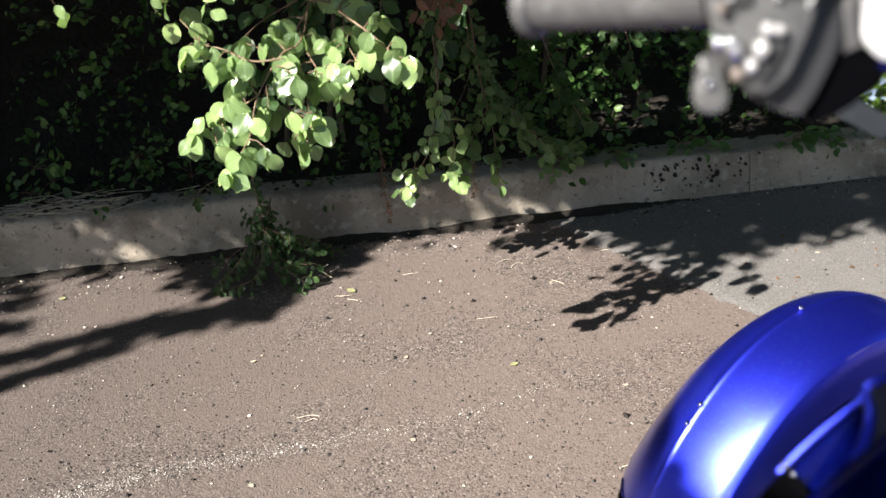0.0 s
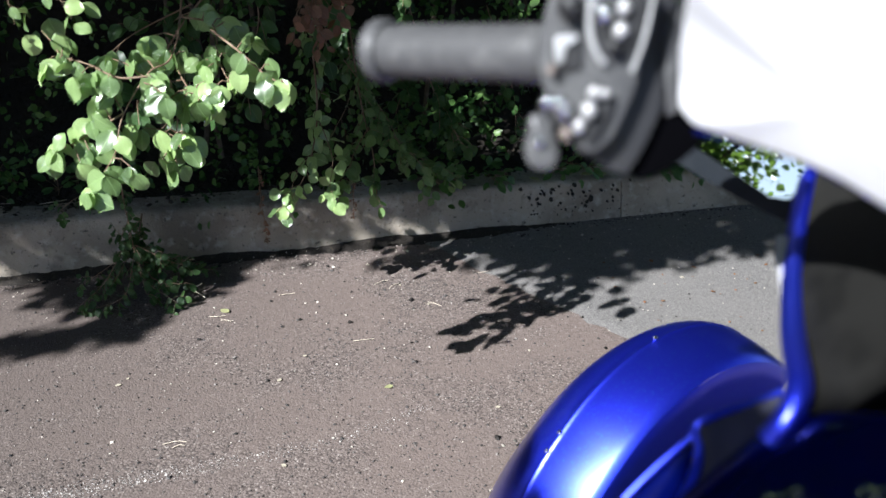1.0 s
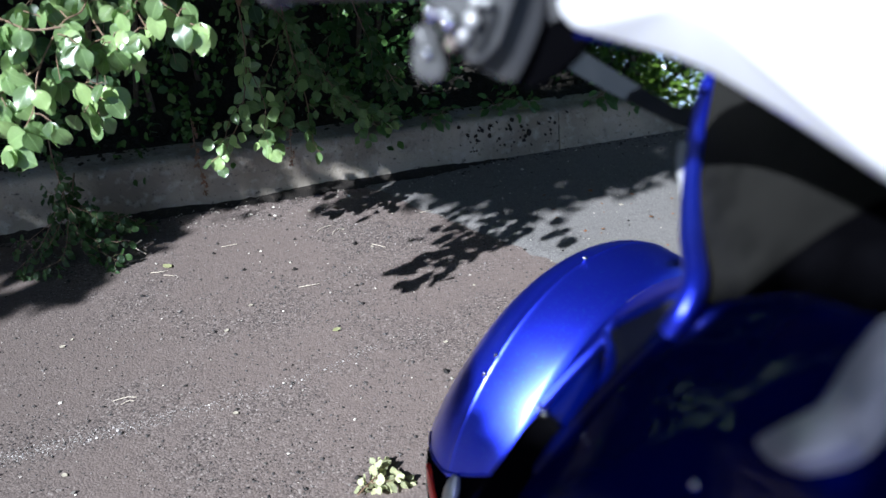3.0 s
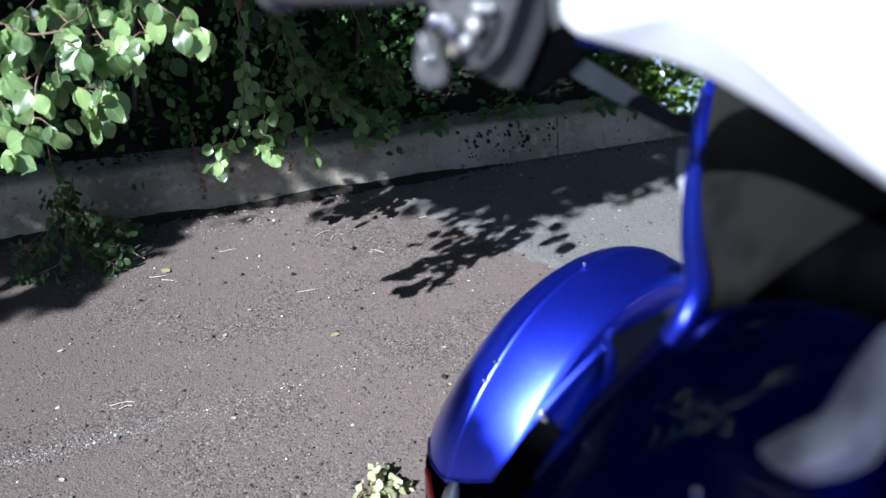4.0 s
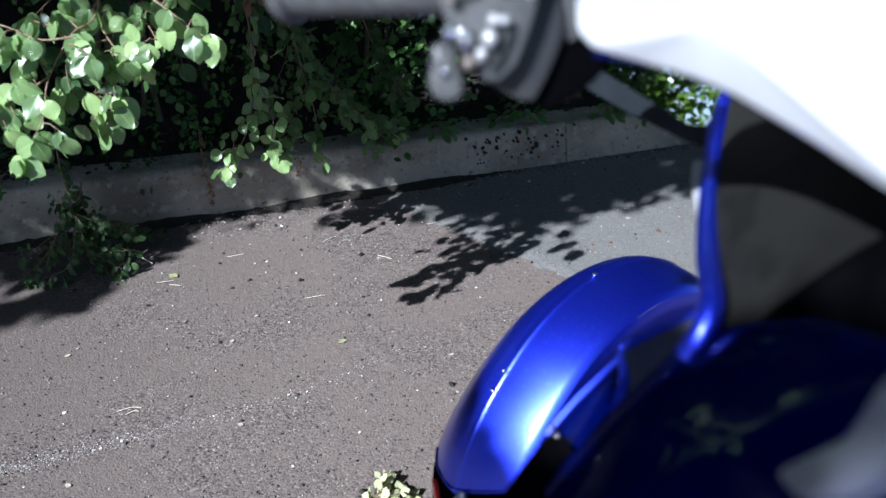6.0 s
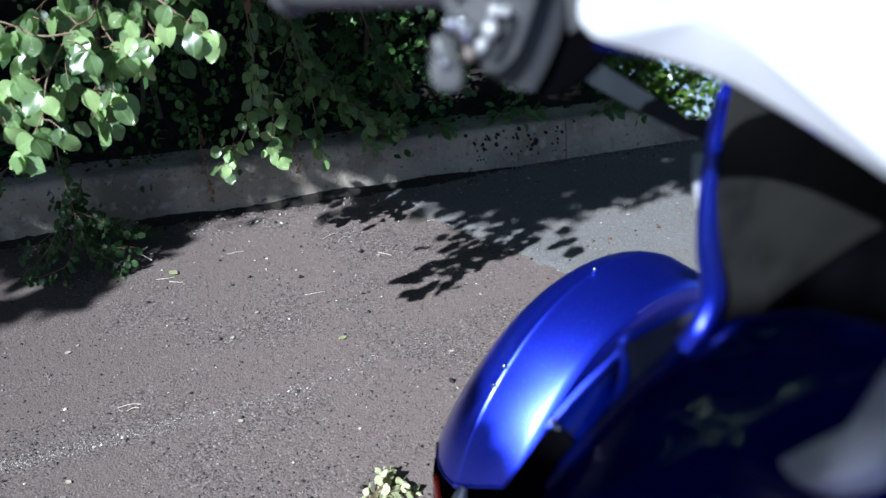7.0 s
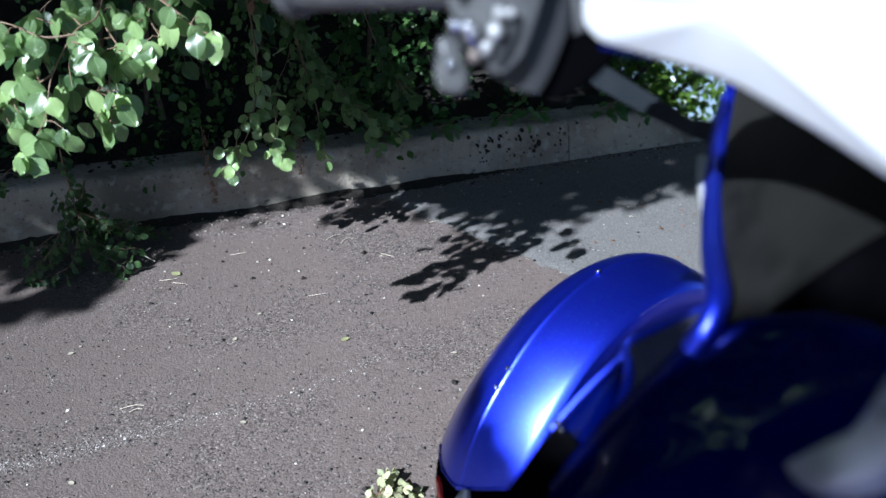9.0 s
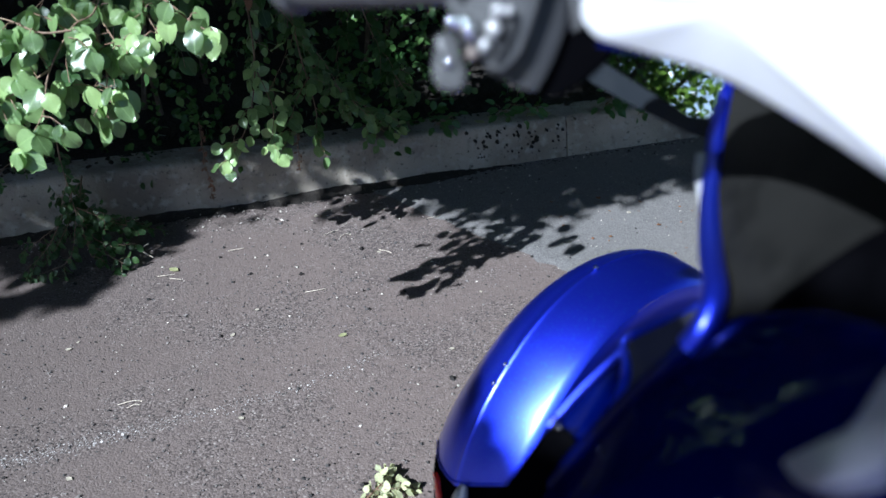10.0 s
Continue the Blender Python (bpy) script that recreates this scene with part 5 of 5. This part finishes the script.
while len(stones) < 9000:
    x, y, z = road_place()
    a, b, r = rng.choice(beds)
    if rng.random() < 0.75:
        x, y, z = a + rng.gauss(0, r), b + rng.gauss(0, r * 0.6), 0.001
    if y > 1.2 and y < 2.9 + 0.18 * x and x < 0.34 + (3.06 - y) * 0.71:
        stones.append((x, y, z))
scatter("aggregate", "coarse dark stones standing proud of the worn asphalt", "gravel", stones, 0.0019, STONE, 30, 0.55)
scatter("pale_grit", "pale stone chips scattered on the asphalt", "gravel", [road_place() for i in range(800)], 0.0022, CHIP, 33)
scatter("seeds", "small dark seeds scattered on the asphalt", "seeds", [road_place() for i in range(240)], 0.0038, SEED, 34, 0.8)
# crumbs swept against the kerb foot; their black also stands for gutter shade
scatter("kerb_dirt", "leaf mould swept against the kerb foot, black with gutter shade", "dirt",
        [tuple(kerb_place(rng.uniform(-2, 3), -0.008 - abs(rng.gauss(0, 0.03)), 0.001)) for i in range(11000)], 0.0026, SEED, 35, 0.6)
scatter("kerb_grit", "pale grit and straw bits along the kerb foot", "dirt",
        [tuple(kerb_place(rng.uniform(-2, 3), -0.02 - abs(rng.gauss(0, 0.12)), 0.003)) for i in range(420)], 0.003, CHIP, 36)
bm = bmesh.new()
rows = []
for i in range(171):
    u = -1.9 + 0.02 * i
    tall = 0.006 + 0.03 * max(0, noise.noise((u * 3.1, 4.0, 0)) + 0.25) * (1 if -0.9 < u < 1.3 else 0.3)
    wide = 0.05 + 0.05 * max(0, noise.noise((u * 2.3, 9.0, 0)) + 0.2)
    rows.append([bm.verts.new(kerb_place(u, v, max(-0.004, z + 0.006 * noise.noise((u * 40, v * 60, 1)) * (z > 0)))) for v, z in
                 ((0.0, tall), (-0.2 * wide, tall), (-0.45 * wide, tall * 0.75), (-0.7 * wide, tall * 0.4), (-wide - 0.02 * rng.random(), -0.004))])
for a, b in zip(rows, rows[1:]):
    for k in range(4):
        bm.faces.new((a[k], a[k + 1], b[k + 1], b[k]))
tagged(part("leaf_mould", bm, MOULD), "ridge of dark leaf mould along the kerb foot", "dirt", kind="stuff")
# chalky scuff across the asphalt
line = spline([(-0.98, 1.53, 0), (-0.62, 1.66, 0), (-0.3, 1.74, 0), (0.06, 1.83, 0), (0.3, 1.95, 0)], 30)
scatter("chalk_scuff", "broken line of whitish scuffed stone across the asphalt", "scuff mark",
        [(p.x + rng.gauss(0, 0.012), p.y + rng.gauss(0, 0.011 + 0.012 * max(0, -p.x)), 0.0008) for p in line for i in range(6 + int(44 * max(0, -p.x)))], 0.0012, DULL_CHIP, 37, 0.25)
line = spline([(0.1, 3.0, 0), (0.27, 2.7, 0), (0.5, 2.42, 0)], 30)
scatter("chalk_scuff", "faint whitish scratch across the asphalt", "scuff mark",
        [(p.x + rng.gauss(0, 0.012), p.y + rng.gauss(0, 0.01), 0.0008) for p in line for i in range(2)], 0.0015, DULL_CHIP, 38, 0.25)
# dark splashes stuck on the kerb face
verts, faces = [], []
for k in range(64):
    c = kerb_place(rng.gauss(1.52, 0.12), -0.004, rng.uniform(0.02, 0.15))
    r = 0.0042 * rng.lognormvariate(0, 0.5)
    n = len(verts)
    for depth in (0.012, -0.002):
        for a in range(7):
            q = r * rng.uniform(0.6, 1.3)
            verts.append(c + KERB_WAY * (q * math.cos(a * 0.898)) + Vector((0, 0, q * math.sin(a * 0.898) * 1.15)) + KERB_BACK * depth)
    verts.append(c - KERB_BACK * 0.0035)
    faces += [(n + a, n + (a + 1) % 7, n + 7 + (a + 1) % 7, n + 7 + a) for a in range(7)] + [(n + 7 + a, n + 7 + (a + 1) % 7, n + 14) for a in range(7)]
tagged(raw("kerb_spots", verts, faces, SEED, smooth=False), "black dried berry spots on the kerb face", "stains", kind="stuff")
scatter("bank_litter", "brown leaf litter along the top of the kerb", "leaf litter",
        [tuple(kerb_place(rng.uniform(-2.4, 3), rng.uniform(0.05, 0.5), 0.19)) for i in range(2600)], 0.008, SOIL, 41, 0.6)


def fallen(places, mat, size, seed, name, label):
    rng = random.Random(seed)
    for x, y, z in places:
        k = size * rng.uniform(0.7, 1.2)
        turn = rng.uniform(0, 6.3)
        bm = bmesh.new()
        vs = []
        for ring in range(2):
            for a, b, c in LEAF_V:
                c2 = 0.25 * (a - 0.5) ** 2 + 0.2 * abs(b) + 0.03 * ring
                vs.append(bm.verts.new((k * (a - 0.5), k * b, k * c2)))
        for f in LEAF_F:
            bm.faces.new([vs[i] for i in f][::-1])
            bm.faces.new([vs[10 + i] for i in f])
        for i in range(8):
            j = (i + 1) % 8
            bm.faces.new((vs[i], vs[j], vs[10 + j], vs[10 + i]))
        ob = part(name, bm, mat)
        ob.matrix_world = pose(x, y, z + 0.001, 0, 0, math.degrees(turn))
        tagged(ob, label, "leaf", "fallen leaves on the asphalt")


fallen([(-1.2, 2.53, 0.001), (-1.33, 2.6, 0.001), (0.195, 2.045, 0.001), (-0.28, 2.5, 0.001)], PALE_LEAF, 0.03, 51, "fallen_leaf", "pale yellow fallen leaf lying on asphalt")
fallen([tuple(kerb_place(u, v, kerb_top(u) + 0.004)) for u, v in ((1.38, 0.05), (1.44, 0.08), (1.6, 0.06), (1.66, 0.05), (-0.86, 0.06))], PALE_LEAF, 0.045, 53, "fallen_leaf", "pale dry fallen leaf on the kerb top")
scatter("leaf_crumbs", "dark dry leaf crumbs on the smooth asphalt", "leaf litter",
        [(rng.uniform(0.95, 1.9), rng.uniform(2.15, 2.8), 0.005) for i in range(48)], 0.0055, DRY_LEAF, 43, 0.3)
fallen([(-0.508, 2.11, 0.001), (0.466, 1.93, 0.001), (-0.41, 1.6, 0.001), (-0.092, 2.1, 0.001), (0.16, 2.8, 0.001), (0.26, 2.64, 0.001), (0.34, 2.5, 0.001), (-0.03, 2.22, 0.001), (-0.49, 2.14, 0.001), (0.6, 2.2, 0.001), (-0.06, 1.74, 0.001), (1.2, 2.62, 0.005), (1.05, 2.8, 0.005), (0.85, 2.9, 0.005)],
       STRAW, 0.014, 52, "fallen_leaf", "small dry tan leaf scrap on asphalt")


def stalk(a, b, r, mat, name, label):
    bm = bmesh.new()
    a, b = Vector(a), Vector(b)
    mid = a.lerp(b, 0.5) + Vector((rng.uniform(-0.006, 0.006), rng.uniform(-0.006, 0.006), 0.002))
    sweep(bm, spline([a, mid, b], 4), r, 5)
    ob = part(name, bm, mat)
    tagged(ob, label, "twig", "dry stalks on the asphalt")


for x, y, ang, length in ((0.135, 2.295, 8, 0.06), (-0.3, 2.47, 5, 0.05), (-0.27, 2.44, -20, 0.035), (-0.32, 1.845, 5, 0.055), (-0.31, 1.83, 15, 0.03), (0.24, 2.63, 50, 0.05), (0.2, 2.66, 35, 0.06), (0.36, 2.5, -40, 0.05), (0.42, 1.62, 10, 0.04), (0.55, 2.72, 20, 0.05), (-0.1, 2.6, 12, 0.05)):
    d = Vector((math.cos(radians(ang)), math.sin(radians(ang)), 0)) * length / 2
    c = Vector((x, y, 0.003))
    stalk(c - d, c + d, 0.0009, STRAW, "dry_stalk", "pale dry stalk lying on asphalt")
for a, b in (((-0.5, 2.7, 0.06), (-0.4, 2.74, 0.07)), ((-0.47, 2.69, 0.03), (-0.35, 2.59, 0.006)), ((-0.4, 2.63, 0.012), (-0.37, 2.66, 0.02))):
    stalk(a, b, 0.0018, STRAW, "bare_twig", "bare peeled twig of the trailing branch")


def leaf_tuft(name, label, places, size, mat_meshes, seed, rise=0.5):
    """A low tuft of leaves on short stalks."""
    rng = random.Random(seed)
    root = tagged(new(name), label, "weed", "weeds on the kerb")
    root.location = places[0]
    for p in places:
        q = Vector(p) - Vector(places[0])
        for k in range(rng.randint(7, 11)):
            d = Vector((rng.gauss(0, 0.8), rng.gauss(-0.5, 0.6), rng.gauss(rise - 0.4, 0.4))).normalized()
            bm = bmesh.new()
            tip = q + d * rng.uniform(0.02, 0.06)
            sweep(bm, [q, q.lerp(tip, 0.5) + Vector((0, 0, 0.005)), tip], 0.0009, 4)
            part("stalk", bm, TWIG, root)
            ob = new("leaf", rng.choice(mat_meshes))
            k2 = size * rng.uniform(0.7, 1.2)
            ob.parent = root
            ob.matrix_local = Matrix.Translation(tip) @ leaf_frame(d + Vector((0, 0, -0.4)), Vector((-0.3, -0.5, 0.8)), rng).to_4x4() @ Matrix.Diagonal((k2, k2 * 0.75, k2, 1))
    return root


DARK_MESHES = recoloured(LEAF_MESHES[:2], WEED)
for i, (u, n, z) in enumerate(((1.2, 2, 0.19), (1.47, 3, 0.2), (1.9, 3, 0.18), (0.98, 2, 0.2), (2.05, 2, 0.14))):
    leaf_tuft("weed", "green weed growing over the kerb edge", [kerb_place(u + 0.05 * k, 0.03 - 0.02 * (z < 0.15), z + 0.02 * (k % 2)) for k in range(n)], 0.04, DARK_MESHES, 60 + i)
for i, u in enumerate((-1.1, -0.85, -0.5, -0.3)):
    leaf_tuft("weed", "small dark weed on the soil above the kerb", [kerb_place(u, 0.25, 0.2), kerb_place(u + 0.06, 0.3, 0.22), kerb_place(u + 0.02, 0.28, 0.28)], 0.04, DARK_MESHES, 70 + i, 0.8)

DRY_MESHES, PALE_MESHES = recoloured(LEAF_MESHES[:3], DRY_PIECE), recoloured(LEAF_MESHES[:3], PALE_PIECE)
branch("dead_branch", "withered brown leaves hanging in the shrub",
       [((0.06, 2.2, 1.25), (0.05, 2.1, 1.02), (0.04, 2.06, 0.95), (0.05, 2.06, 0.93)), ((0.05, 2.1, 1.02), (0.01, 2.06, 0.97), (0.0, 2.05, 0.95)), ((0.05, 2.1, 1.02), (0.09, 2.1, 0.99), (0.1, 2.1, 0.95))], 0.034, 0.02, 81, 0.045, 0.003, DRY_MESHES, "withered sprigs")
branch("dead_sprig", "withered reddish seed sprig hanging over the kerb",
       [((-0.2, 2.98, 0.3), (-0.19, 2.9, 0.2), (-0.18, 2.87, 0.14), (-0.178, 2.87, 0.07))], 0.013, 0.012, 82, 0.014, 0.002, DRY_MESHES, "withered sprigs")
branch("dead_sprig", "withered reddish seed sprig hanging over the kerb",
       [((0.12, 3.03, 0.26), (0.12, 2.96, 0.2), (0.12, 2.94, 0.13))], 0.012, 0.012, 83, 0.012, 0.002, DRY_MESHES, "withered sprigs")
branch("fallen_sprig", "wilted pale yellow-green leaf cluster lying on asphalt",
       [((0.19, 1.41, 0.012), (0.23, 1.44, 0.022), (0.27, 1.45, 0.012)), ((0.22, 1.43, 0.02), (0.24, 1.46, 0.03), (0.25, 1.49, 0.02)), ((0.22, 1.43, 0.02), (0.25, 1.42, 0.028), (0.3, 1.44, 0.012))],
       0.021, 0.0075, 84, 0.016, 0.002, PALE_MESHES, "withered sprigs")
bm = bmesh.new()
for i in range(70):
    c = kerb_place(rng.gauss(-0.75, 0.12), rng.uniform(0.03, 0.2), kerb_top(-0.7) + rng.uniform(0.002, 0.02))
    a = rng.uniform(-0.5, 0.9)
    d = Vector((math.cos(a), math.sin(a), rng.uniform(-0.08, 0.08))) * rng.uniform(0.03, 0.08)
    sweep(bm, [c - d, c, c + d], 0.0012, 4)
tagged(part("straw", bm, STRAW), "heap of dry straw on the kerb top", "straw", kind="stuff")
